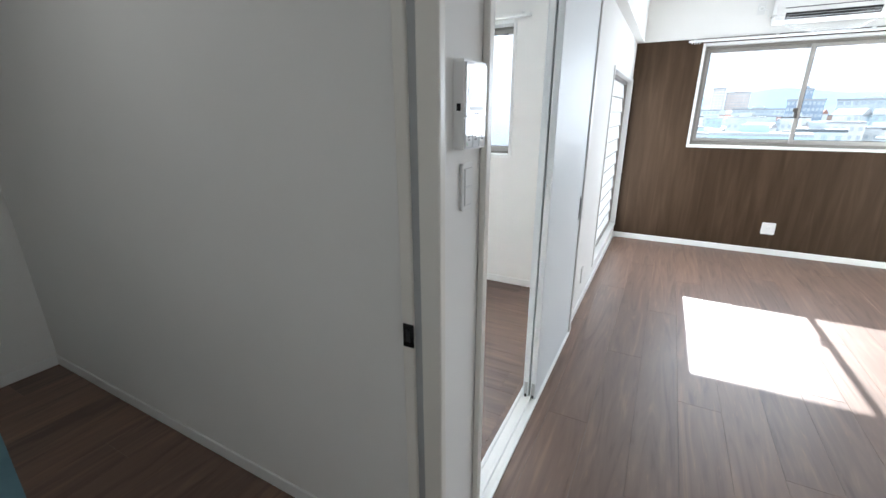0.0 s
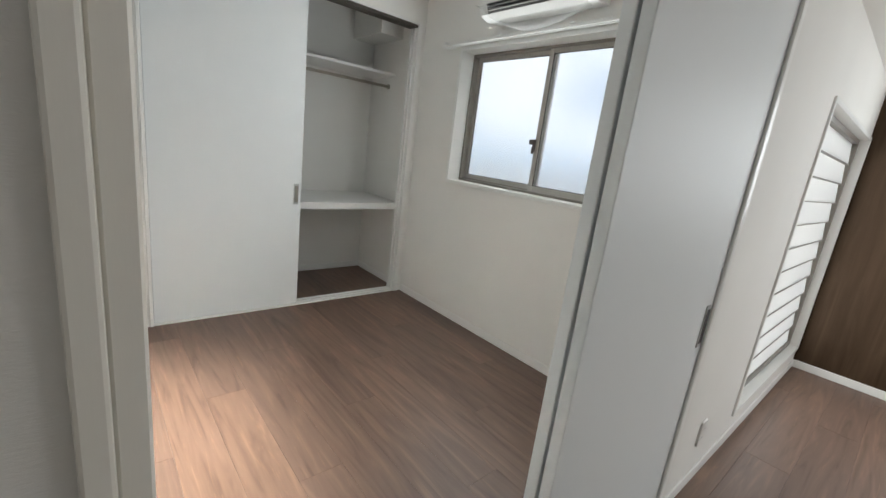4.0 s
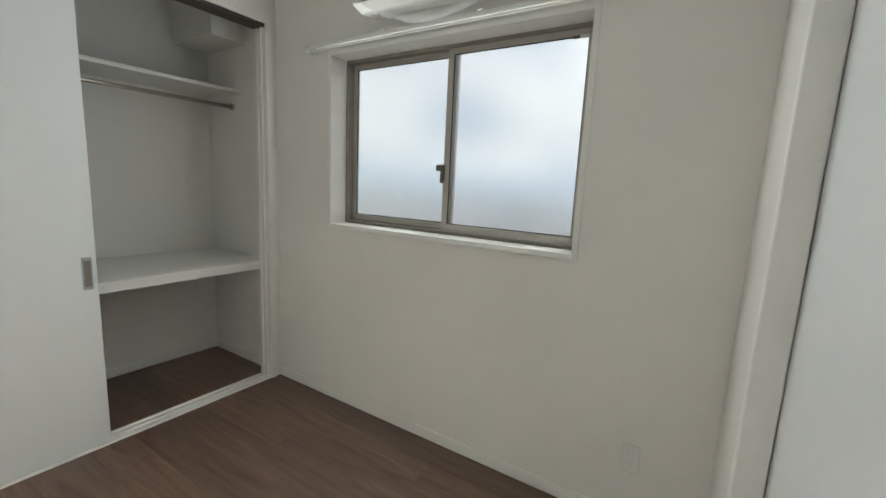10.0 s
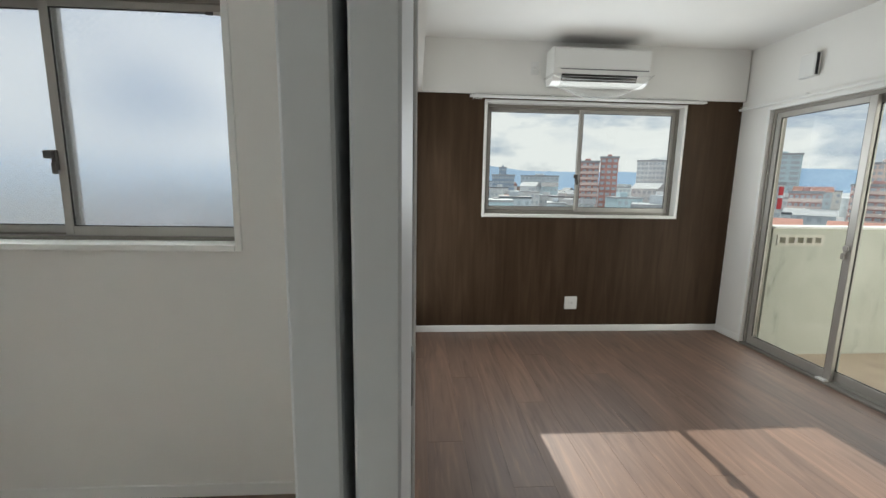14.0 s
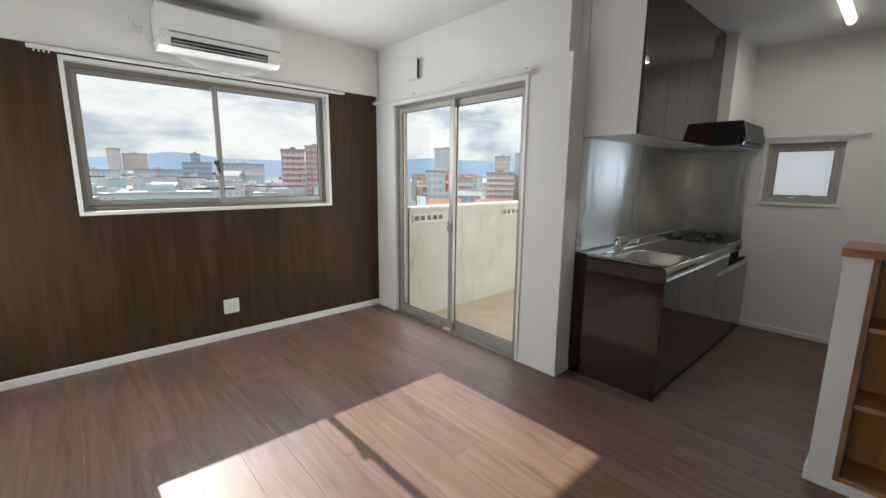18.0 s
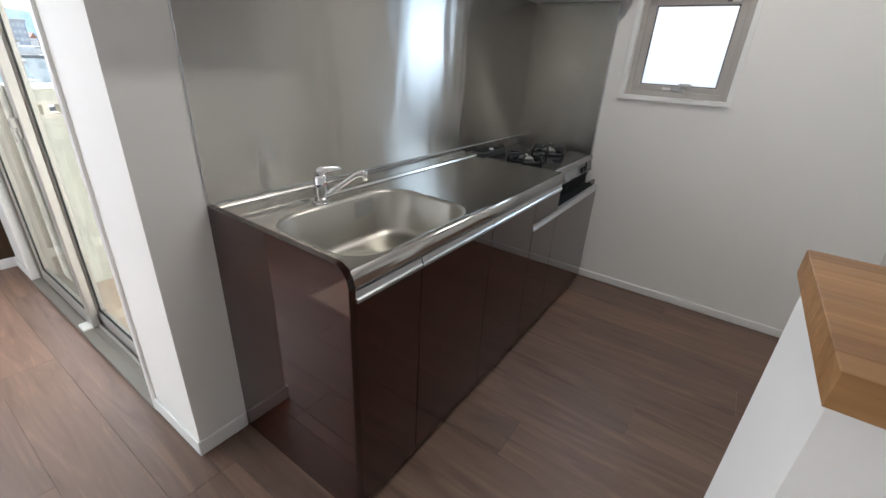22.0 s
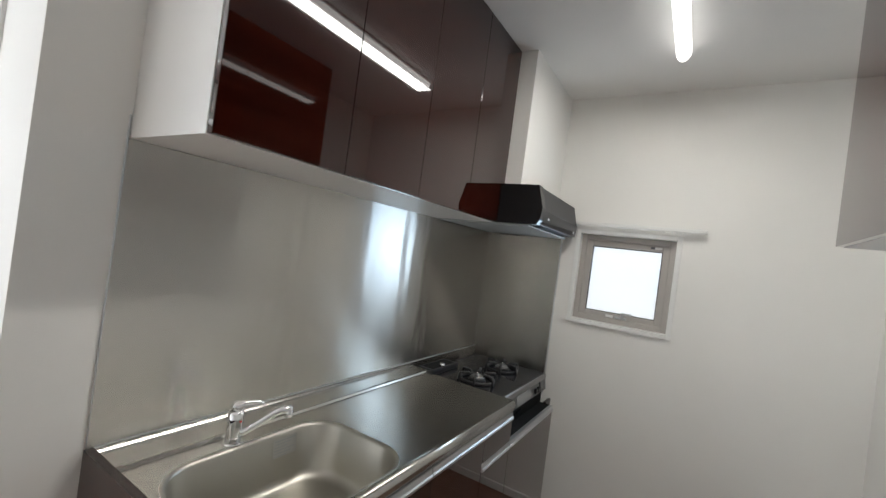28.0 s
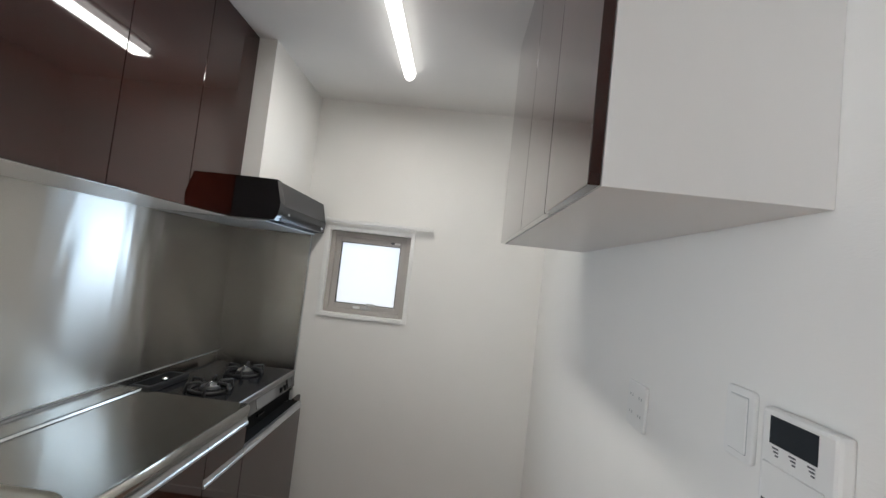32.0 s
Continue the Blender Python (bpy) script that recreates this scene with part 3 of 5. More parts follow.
# ---------- windows ----------
def casing(parent, F, u0, u1, z0, z1, w, proud, depth, sill_out=0.0):
    """White boards round an opening, lining its reveal."""
    for n, a in (("casing_board", (u0, u0 + w, z0, z1)), ("casing_board", (u1 - w, u1, z0, z1)),
                 ("casing_board", (u0 + w, u1 - w, z1 - w, z1))):
        part(n, F.box(a[0], a[1], -proud, depth, a[2], a[3], 0.002), M_TRIM, parent)
    part("sill", F.box(u0 + w, u1 - w, -proud - sill_out, depth, z0, z0 + w, 0.002), M_TRIM, parent)


def sash(parent, F, u0, u1, z0, z1, v0, v1, w, wb, pane, alu, wt=None):
    s = part("sash", F.ring(u0, u1, z0, z1, w, v0, v1, 0.003, wb), alu, parent)
    vm = (v0 + v1) / 2
    p = part("pane", F.box(u0 + w, u1 - w, vm - 0.003, vm + 0.003, z0 + wb, z1 - w), pane, s)
    p.visible_shadow = pane is not M_GLASS
    part("gasket", F.ring(u0 + w, u1 - w, z0 + wb, z1 - w, 0.004, v0 + 0.004, vm - 0.003), M_DARK, s)
    return s


def crescent(parent, F, u, v, z, metal=None):
    b = F.box(u - 0.012, u + 0.012, v - 0.012, v, z - 0.04, z + 0.04, 0.003)
    F.box(u - 0.030, u + 0.006, v - 0.028, v - 0.012, z + 0.005, z + 0.038, 0.004, b)
    F.box(u - 0.006, u + 0.014, v - 0.024, v - 0.012, z - 0.055, z - 0.01, 0.003, b)
    part("crescent_lock", b, metal or M_LOCK, parent, "metal crescent lock")


def sliding_window(name, F, cu0, cu1, cz0, cz1, mid, pane, label, depth=0.11, fw=0.026):
    win = thing(name, F.point((cu0 + cu1) / 2, 0, cz0), label, "window", "", "structure")
    casing(win, F, cu0, cu1, cz0, cz1, 0.025, 0.010, depth, 0.006)
    u0, u1, z0, z1 = cu0 + 0.025, cu1 - 0.025, cz0 + 0.025, cz1 - 0.025
    part("window_frame", F.ring(u0, u1, z0, z1, fw, depth - 0.045, depth + 0.04, 0.002), M_ALU, win)
    part("frame_track", F.box(u0 + fw, u1 - fw, depth - 0.004, depth, z0 + fw, z0 + fw + 0.008), M_ALU, win)
    sash(win, F, u0 + fw - 0.006, mid + 0.022, z0 + fw - 0.004, z1 - fw + 0.006, depth + 0.002, depth + 0.026, 0.034, 0.042, pane, M_ALU2)
    sash(win, F, mid - 0.022, u1 - fw + 0.006, z0 + fw - 0.004, z1 - fw + 0.006, depth - 0.030, depth - 0.006, 0.034, 0.042, pane, M_ALU2)
    crescent(win, F, mid - 0.022, depth - 0.030, z0 + 0.34 * (z1 - z0))
    return win


NORTH, BEDN, EAST, KEAST, WEST = Face("n", Y_N - 0.004), Face("n", BY1), Face("e", X_E), Face("e", X_KE), Face("w", X_W)
sliding_window("window_1", NORTH, 0.612, 2.425, 1.076, 2.082, 1.51, M_GLASS, "wide two-sash sliding window in grey aluminium with white casing")
win2 = sliding_window("window_2", BEDN, -2.143, -0.662, 1.085, 2.080, -1.40, M_FROST, "frosted wired-glass sliding window in grey aluminium with white casing", 0.155, 0.016)
part("maker_label", BEDN.box(-0.80, -0.77, 0.121, 0.1255, 2.000, 2.012), M_INK, win2)
part("maker_label", BEDN.box(-0.77, -0.73, 0.121, 0.1255, 2.000, 2.012), M_LABEL, win2)

# small frosted kitchen window
win3 = thing("window_3", (X_KE, 2.278, 1.148), "small frosted top-hung kitchen window with grey frame", "window", "", "structure")
casing(win3, KEAST, 1.997, 2.546, 1.141, 1.692, 0.025, 0.010, 0.10, 0.006)
part("window_frame", KEAST.ring(2.022, 2.521, 1.166, 1.667, 0.030, 0.035, 0.10, 0.003), M_ALU3, win3)
sash(win3, KEAST, 2.048, 2.495, 1.190, 1.641, 0.05, 0.085, 0.038, 0.034, M_FROST2, M_ALU3)
hb = KEAST.box(2.225, 2.287, 0.030, 0.052, 1.197, 1.211, 0.003)
KEAST.box(2.200, 2.250, 0.022, 0.036, 1.225, 1.238, 0.003, hb)
KEAST.box(2.242, 2.257, 0.022, 0.05, 1.207, 1.238, 0.003, hb)
part("cam_handle", hb, M_PLASTIC2, win3, "grey metal window handle")
part("handle_base", KEAST.box(2.297, 2.338, 0.040, 0.052, 1.199, 1.213, 0.002), M_PLASTIC, win3)
part("maker_label", KEAST.box(2.091, 2.127, 0.046, 0.049, 1.615, 1.627), M_LABEL, win3)
part("maker_label", KEAST.box(2.127, 2.148, 0.046, 0.049, 1.615, 1.627), M_INK, win3)

# louvre window
win4 = thing("window_4", (X_W, 4.46, 0.15), "tall louvre window with frosted glass slats and white casing", "window", "", "structure")
casing(win4, WEST, 3.64, 5.28, 0.15, 1.77, 0.025, 0.010, 0.13, 0.0)
part("window_frame", WEST.ring(3.665, 5.255, 0.175, 1.745, 0.030, 0.045, 0.105, 0.002), M_ALU, win4)
n_slat = 11
for i in range(n_slat):
    z = 0.205 + (i + 0.5) * (1.51 / n_slat)
    prof = [(-0.060, z - 0.072), (-0.066, z - 0.072), (-0.082, z + 0.070), (-0.076, z + 0.070)]
    part("glass_slat", prism(prof, "y", 3.70, 5.22), M_FROST2, win4)
    part("slat_clip", box(-0.074, -0.056, 3.696, 5.224, z - 0.078, z - 0.072), M_ALU, win4)

# balcony door
door = thing("balcony_door", (X_E, 4.2, 0.0), "closed sliding glass balcony door in pale aluminium", "door", "", "structure")
for nm, a in (("casing_board", (3.440, 3.465, 0.0, 2.03)), ("casing_board", (4.98, 5.005, 0.0, 2.03)), ("casing_board", (3.465, 4.98, 2.005, 2.03))):
    part(nm, EAST.box(a[0], a[1], -0.010, 0.06, a[2], a[3], 0.002), M_TRIM, door)
part("door_frame", EAST.ring(3.465, 4.98, -0.02, 2.005, 0.030, 0.025, 0.125, 0.002, 0.03), M_ALU, door)
part("sill_track", EAST.box(3.465, 4.98, -0.012, 0.03, -0.01, 0.014, 0.002), M_ALU, door, "grey aluminium sill track")
part("sill_track", EAST.box(3.495, 4.95, 0.055, 0.062, 0.01, 0.026), M_ALU2, door)
sash(door, EAST, 4.20, 4.958, 0.012, 1.985, 0.034, 0.064, 0.050, 0.075, M_GLASS, M_ALU2)
sash(door, EAST, 3.487, 4.27, 0.012, 1.985, 0.072, 0.102, 0.060, 0.075, M_GLASS, M_ALU2)
gb = EAST.box(4.20, 4.27, -0.006, 0.034, 0.0, 0.026, 0.004)
part("stopper", gb, M_PLASTIC, door, "white plastic sash stopper")
crescent(door, EAST, 4.235, 0.034, 0.95, M_ALU2)

# ---------- doorways and sliding doors ----------
trim = thing("trim_hall_doorway", (0, 0.85, 0), "white door frame of the hall doorway with strike plate", "door frame", "", "structure")
part("jamb", box(-0.095, -0.062, 0.828, 0.869, 0, 2.06, 0.003), M_FRAME, trim)
part("jamb_stop", box(-0.036, 0.020, 0.824, 0.853, 0, 2.06, 0.005, 2), M_FRAME, trim)
part("jamb_groove", box(-0.062, -0.036, 0.838, 0.86, 0, 2.06), M_PLASTIC2, trim)
part("head", box(-0.125, 0.020, -0.42, 0.828, 2.04, 2.075, 0.003), M_FRAME, trim)
part("strike_plate", box(-0.090, -0.059, 0.824, 0.829, 0.857, 0.922, 0.001), M_BLACK, trim, "black strike plate")
part("strike_hole", box(-0.081, -0.068, 0.8225, 0.8242, 0.873, 0.906), M_DARK, trim)

trim2 = thing("trim_sliding_doorway", (0, 1.9, 0), "white frame and floor track of the bedroom sliding doors", "door frame", "", "structure")
part("casing_board", box(0.0005, 0.020, 1.086, 1.111, 0, 2.085, 0.004, 2), M_FRAME, trim2)
part("jamb", box(-0.112, 0.012, 1.111, 1.138, 0, 2.06, 0.003), M_FRAME, trim2)
part("jamb", box(0.0175, 0.028, 2.66, 2.70, 0, 2.06, 0.003), M_TRIM, trim2)
part("jamb", box(-0.112, -0.052, 2.655, 2.70, 0, 2.06, 0.003), M_TRIM, trim2)
part("head", box(-0.112, 0.028, 1.138, 2.70, 2.03, 2.065, 0.003), M_TRIM, trim2)
for x in (-0.066, -0.016, 0.022):
    part("track_rail", box(x - 0.008, x + 0.008, 1.138, 2.655, -0.004, 0.010, 0.002), M_TRIM, trim2)
part("track_bed", box(-0.074, 0.022, 1.138, 2.655, -0.006, 0.002), M_TRIM, trim2)


def sliding_leaf(x0, x1, y0, y1, z1, handle_y, face_x, out, label, bottom=True):
    d = thing("sliding_door", ((x0 + x1) / 2, (y0 + y1) / 2, 0.012), label, "sliding door", "bedroom sliding doors")
    part("leaf", box(x0, x1, y0, y1, 0.012, z1, 0.002), M_DOORW, d)
    hx0, hx1 = (face_x, face_x + 0.004) if out > 0 else (face_x - 0.004, face_x)
    h = part("handle", box(hx0, hx1, handle_y - 0.019, handle_y + 0.019, 0.80, 0.95, 0.002), M_PLASTIC2, d, "recessed grey metal pull")
    px = hx1 + 0.0004 if out > 0 else hx0 - 0.0004
    part("handle_recess", box(min(px, px - 0.0006 * out), max(px, px + 0.0006 * out), handle_y - 0.013, handle_y + 0.013, 0.815, 0.935), M_DARK, h)
    if bottom:
        part("bottom_bracket", box((x0 + x1) / 2 - 0.008, (x0 + x1) / 2 + 0.008, y0 - 0.003, y0 + 0.001, 0.03, 0.10, 0.001), M_PLASTIC2, d)
        part("roller_guard", box((x0 + x1) / 2 - 0.006, (x0 + x1) / 2 + 0.006, y0 - 0.004, y0 + 0.001, 0.012, 0.03, 0.001), M_DARK, d)
    return d


sliding_leaf(-0.050, -0.020, 1.86, 2.67, 2.035, 1.93, -0.050, -1, "white sheet sliding door leaf, slid open, on the bedroom track")
sliding_leaf(-0.012, 0.017, 1.86, 2.672, 2.035, 2.625, 0.017, 1, "white sheet sliding door leaf, slid open, on the living room track")

# closet
cl = thing("trim_closet", (BX0, 2.3, 0), "white closet frame with floor and head tracks", "door frame", "", "structure")
part("jamb", box(-2.735, -2.608, 3.222, 3.262, 0, 2.295, 0.003), M_TRIM, cl)
part("jamb_stop", box(-2.700, -2.690, 3.210, 3.222, 0, 2.27, 0.001), M_TRIM, cl)
part("jamb_stop", box(-2.655, -2.645, 3.210, 3.222, 0, 2.27, 0.001), M_TRIM, cl)
part("jamb", box(-2.735, -2.608, 1.358, 1.378, 0, 2.295, 0.003), M_TRIM, cl)
part("head", box(-2.735, -2.608, 1.378, 3.222, 2.277, 2.294, 0.003), M_TRIM, cl)
part("head_track", box(-2.722, -2.620, 1.378, 3.220, 2.257, 2.277), mat("dark_brown_track", (0.055, 0.045, 0.036), 0.5), cl, "dark brown head track")
for x in (-2.722, -2.676, -2.626):
    part("track_rail", box(x - 0.007, x + 0.007, 1.378, 3.222, -0.004, 0.010, 0.002), M_TRIM, cl)
part("track_bed", box(-2.72, -2.63, 1.378, 3.222, -0.006, 0.002), M_TRIM, cl)
for x0, y0, y1, lab in ((-2.662, 1.381, 2.318, "white closet sliding door with a recessed grey pull"), (-2.705, 1.385, 2.30, "white closet sliding door behind the other leaf")):
    d = thing("closet_door", (x0, (y0 + y1) / 2, 0.012), lab, "closet door", "closet doors")
    part("leaf", box(x0, x0 + 0.030, y0, y1, 0.012, 2.258, 0.002), M_DOORW, d)
    if x0 > -2.68:
        h = part("handle", box(x0 + 0.030, x0 + 0.034, 2.262, 2.300, 0.805, 0.958, 0.002), M_PLASTIC2, d, "recessed grey metal pull")
        part("handle_recess", box(x0 + 0.0341, x0 + 0.0348, 2.268, 2.294, 0.82, 0.943), M_ALU, h)
single("closet_shelf", box(CX0, -2.715, CY0 + 0.02, BY1, 0.752, 0.806, 0.003), M_CABW, "white deep closet shelf at waist height", "shelf")
single("closet_top_shelf", box(CX0, -3.02, CY0 + 0.02, BY1, 1.915, 1.939, 0.002), M_CABW, "white upper closet shelf", "shelf")
rod = thing("closet_rod", (-3.11, 2.3, 1.832), "steel clothes rod below the upper closet shelf", "clothes rod")
part("rod", tube([(-3.11, CY0 + 0.02, 1.832), (-3.11, BY1 - 0.012, 1.832)], 0.0125, 14), M_ROD, rod)
part("rod_socket", tube([(-3.11, BY1 - 0.014, 1.832), (-3.11, BY1, 1.832)], 0.022, 14), M_ROD, rod)
structure("duct_closet", box(-3.428, -2.94, 3.075, BY1 - 0.001, 2.222, Z_B), M_WALL, "white boxed-in duct in the closet corner", "duct cover")

# wire mesh in the frosted bedroom panes
def wire_lines(u0, u1, z0, z1, y):
    bm = bmesh.new()
    step, hw = 0.026, 0.00028
    for sgn in (1, -1):
        c = -3.0
        while c < 6.0:
            pts = []
            for u in (u0, u1):
                z = z0 + sgn * (u - u0) * 0.75 + c
                if z0 <= z <= z1:
                    pts.append((u, z))
            for z in (z0, z1):
                u = u0 + (z - z0 - c) / (0.75 * sgn)
                if u0 < u < u1:
                    pts.append((u, z))
            if len(pts) >= 2:
                (ua, za), (ub, zb) = pts[0], pts[1]
                v = [bm.verts.new(p) for p in ((ua, y, za - hw), (ub, y, zb - hw), (ub, y, zb + hw), (ua, y, za + hw))]
                bm.faces.new(v)
            c += step
    return bm


for u0, u1, y in ((-2.074, -1.412, BY1 + 0.1645), (-1.388, -0.731, BY1 + 0.1325)):
    part("wire_mesh", wire_lines(u0, u1, 1.164, 2.011, y), M_WIRE, win2, "thin wire mesh in the glass")

# ---------- kitchen ----------
KX0, KX1, KXS = 3.127, 4.442, 5.090      # worktop start, worktop end, cooker end
KF = 2.53                                 # front of the unit
end_profile = [(KF + 0.002, 0.0), (KF + 0.002, 0.80), (KF + 0.008, 0.825), (KF + 0.024, 0.845), (KF + 0.045, 0.853), (Y_K, 0.858)]
unit_end = thing("unit_end", (3.117, 2.83, 0.0), "glossy dark brown end of the kitchen unit with rounded corner", "unit end")
part("board", prism([(Y_K, 0.0)] + end_profile, "x", 3.108, KX0), M_CAB, unit_end)
eb = bmesh.new()
for (ya, za), (yb, zb) in zip(end_profile, end_profile[1:]):
    n = Vector((yb - ya, zb - za)).normalized()
    prism([(ya, za), (yb, zb), (yb - n.y * 0.0015, zb + n.x * 0.0015), (ya - n.y * 0.0015, za + n.x * 0.0015)], "x", 3.1075, KX0 + 0.0005, eb)
part("edge_band", eb, M_CABEDGE, unit_end)


def base_unit(x0, x1, z1, label, body_top=0.775):
    """A floor cabinet: body, toe kick, door with its pull strip."""
    u = thing("base_cabinet", ((x0 + x1) / 2, 2.83, 0.0), label, "cabinet", "kitchen base cabinets")
    part("body", box(x0 + 0.001, x1 - 0.001, KF + 0.022, Y_K - 0.002, 0.06, body_top), M_CABEDGE, u)
    part("toe_kick", box(x0 + 0.001, x1 - 0.001, KF + 0.050, KF + 0.062, 0.0, 0.06), M_CABEDGE, u)
    d = part("door", box(x0 + 0.0015, x1 - 0.0015, KF + 0.002, KF + 0.021, 0.045, z1 - 0.001, 0.0012), M_CAB, u)
    part("pull_strip", prism([(KF - 0.004, z1), (KF + 0.020, z1), (KF + 0.020, z1 + 0.028), (KF + 0.004, z1 + 0.028), (KF + 0.001, z1 + 0.012), (KF - 0.004, z1 + 0.008)], "x", x0 + 0.002, x1 - 0.002), M_SILVER, d, "silver pull strip")
    return u


S1, S2, S3 = 3.378, 3.786, 4.163        # seams between the units
base_unit(KX0, S1, 0.758, "glossy dark brown base cabinet beside the end panel", 0.64)
base_unit(S1, S2, 0.758, "glossy dark brown base cabinet below the sink", 0.64)
base_unit(S2, S3, 0.758, "glossy dark brown base cabinet below the worktop")
u4 = base_unit(S3, KX1, 0.628, "glossy dark brown cabinet with a drawer below the worktop", 0.64)
dr = part("drawer_front", box(S3 + 0.0015, KX1 - 0.0015, KF + 0.002, KF + 0.021, 0.660, 0.757, 0.0012), M_CAB, u4)
part("drawer_body", box(S3 + 0.003, KX1 - 0.003, KF + 0.022, Y_K - 0.01, 0.653, 0.78), M_CABEDGE, u4)
part("pull_strip", prism([(KF - 0.004, 0.758), (KF + 0.020, 0.758), (KF + 0.020, 0.786), (KF + 0.004, 0.786), (KF + 0.001, 0.77), (KF - 0.004, 0.766)], "x", S3 + 0.001, KX1 - 0.001), M_SILVER, dr, "silver pull strip")
u5 = base_unit(KX1, KXS, 0.628, "glossy dark brown base cabinet below the gas cooker", 0.64)
part("filler_board", box(KXS + 0.001, X_KE - 0.004, KF + 0.045, KF + 0.06, 0.0, 0.66), M_CABEDGE, u5)

# steel worktop with a pressed sink
def worktop_mesh():
    b = bmesh.new()
    sx0, sx1, sy0, sy1 = 3.165, 3.700, 2.560, 2.936
    N = 12
    inner = rounded(sx0, sx1, sy0, sy1, 0.11, N)
    cx, cy = (sx0 + sx1) / 2, (sy0 + sy1) / 2
    ox0, ox1, oy0, oy1 = KX0, KX1, KF + 0.020, 3.002
    outer = []
    for x, y in inner:
        dx, dy = x - cx, y - cy
        k = min(((ox1 - cx) / dx if dx > 0 else (ox0 - cx) / dx) if abs(dx) > 1e-6 else 9, ((oy1 - cy) / dy if dy > 0 else (oy0 - cy) / dy) if abs(dy) > 1e-6 else 9)
        outer.append([cx + dx * k, cy + dy * k])
    for c in ((ox0, oy0), (ox1, oy0), (ox0, oy1), (ox1, oy1)):
        j = min(range(len(outer)), key=lambda i: (outer[i][0] - c[0]) ** 2 + (outer[i][1] - c[1]) ** 2)
        outer[j] = list(c)
    def shrink(d, r):
        return rounded(sx0 + d, sx1 - d, sy0 + d, sy1 - d, r, N)
    loops = [[(x, y, 0.840) for x, y in outer], [(x, y, 0.840) for x, y in shrink(-0.008, 0.118)], [(x, y, 0.8385) for x, y in inner],
             [(x, y, 0.830) for x, y in shrink(0.005, 0.106)], [(x, y, 0.70) for x, y in shrink(0.016, 0.10)],
             [(x, y, 0.682) for x, y in shrink(0.026, 0.095)], [(x, y, 0.672) for x, y in shrink(0.045, 0.085)],
             [(cx + (x - cx) * 0.02, cy + (y - cy) * 0.02, 0.668) for x, y in shrink(0.05, 0.08)]]
    vs = [[b.verts.new(p) for p in lp] for lp in loops]
    n = len(inner)
    for li, (a, c) in enumerate(zip(vs, vs[1:])):
        for k in range(n):
            f = b.faces.new((a[k], a[(k + 1) % n], c[(k + 1) % n], c[k]))
            f.smooth = li > 0
            f.material_index = 1 if li >= 1 else 0
    b.faces.new(vs[-1])
    bmesh.ops.recalc_face_normals(b, faces=list(b.faces))
    for f in b.faces:
        if f.calc_center_median().z > 0.8395 and f.normal.z < 0:
            bmesh.ops.reverse_faces(b, faces=list(b.faces))
            break
    return b


top = thing("worktop", (3.82, 2.8, 0.80), "brushed stainless steel worktop with a pressed sink", "worktop")
wt = part("steel_top", worktop_mesh(), M_TOP, top)
wt.data.materials.append(M_SINK)
nose = [(KF + 0.020, 0.840), (KF + 0.008, 0.838), (KF + 0.001, 0.832), (KF - 0.002, 0.822), (KF - 0.001, 0.808), (KF + 0.004, 0.800), (KF + 0.004, 0.790), (KF + 0.020, 0.790)]
part("front_nosing", prism(nose[::-1], "x", KX0, KX1), M_TOP, top, "", True)
part("back_ledge", prism([(3.002, 0.840), (3.006, 0.8475), (3.012, 0.850), (3.102, 0.850), (3.106, 0.8545), (3.111, 0.857), (Y_K - 0.003, 0.857), (Y_K - 0.003, 0.79), (3.002, 0.79)], "x", KX0, KX1), M_TOP, top)
part("sink_bowl_underside", box(3.20, 3.66, 2.60, 2.90, 0.655, 0.664), M_SINK, top)
dr = part("drain_ring", disc(3.418, 2.795, 0.670, 0.090, 0.086, 0.005, 32), M_SINK, top, "steel drain flange")
part("drain_groove", disc(3.418, 2.795, 0.6752, 0.0775, 0.0775, 0.0006, 32), M_DARK, dr)
part("drain_lid", disc(3.418, 2.795, 0.674, 0.0735, 0.0725, 0.004, 32), M_SINK, dr, "round steel drain cover with a notch")
part("lid_groove", disc(3.418, 2.795, 0.678, 0.058, 0.058, 0.0004, 32), M_DARK, dr)
part("lid_centre", disc(3.418, 2.795, 0.6782, 0.0555, 0.054, 0.0012, 32), M_SINK, dr)
part("drain_notch", prism([(3.392, 2.742), (3.420, 2.742), (3.412, 2.768), (3.400, 2.768)], "z", 0.6785, 0.6798), M_DARK, dr)
lab = single("sink_sticker", prism([(2.9292, 0.822), (2.9296, 0.822), (2.9248, 0.765), (2.9244, 0.765)], "x", 3.505, 3.590), mat("clear_sticker", (0.55, 0.545, 0.52), 0.42, 0.75), "translucent care sticker on the sink wall", "sticker")
for i in range(6):
    z, y = 0.815 - i * 0.009, 2.9286 - i * 0.00076
    part("print_line", box(3.511, 3.583 - 0.014 * (i % 3), y - 0.0006, y - 0.0001, z - 0.0035, z), M_PLASTIC2, lab)

# faucet
fc = thing("faucet", (3.392, 2.960, 0.84), "chrome single-lever kitchen faucet", "faucet")
part("base_ring", disc(3.392, 2.960, 0.840, 0.029, 0.026, 0.007, 24), M_CHROME, fc)
part("body", tube([(3.392, 2.960, 0.847), (3.392, 2.960, 0.870), (3.392, 2.960, 0.884), (3.392, 2.960, 0.926), (3.392, 2.960, 0.934)], [0.021, 0.019, 0.022, 0.022, 0.018], 20), M_CHROME, fc)
part("lever", tube([(3.386, 2.962, 0.935), (3.392, 2.960, 0.944), (3.410, 2.952, 0.949), (3.440, 2.936, 0.950), (3.455, 2.928, 0.948)], [0.015, 0.019, 0.012, 0.009, 0.005], 12), M_CHROME, fc, "flat chrome lever")
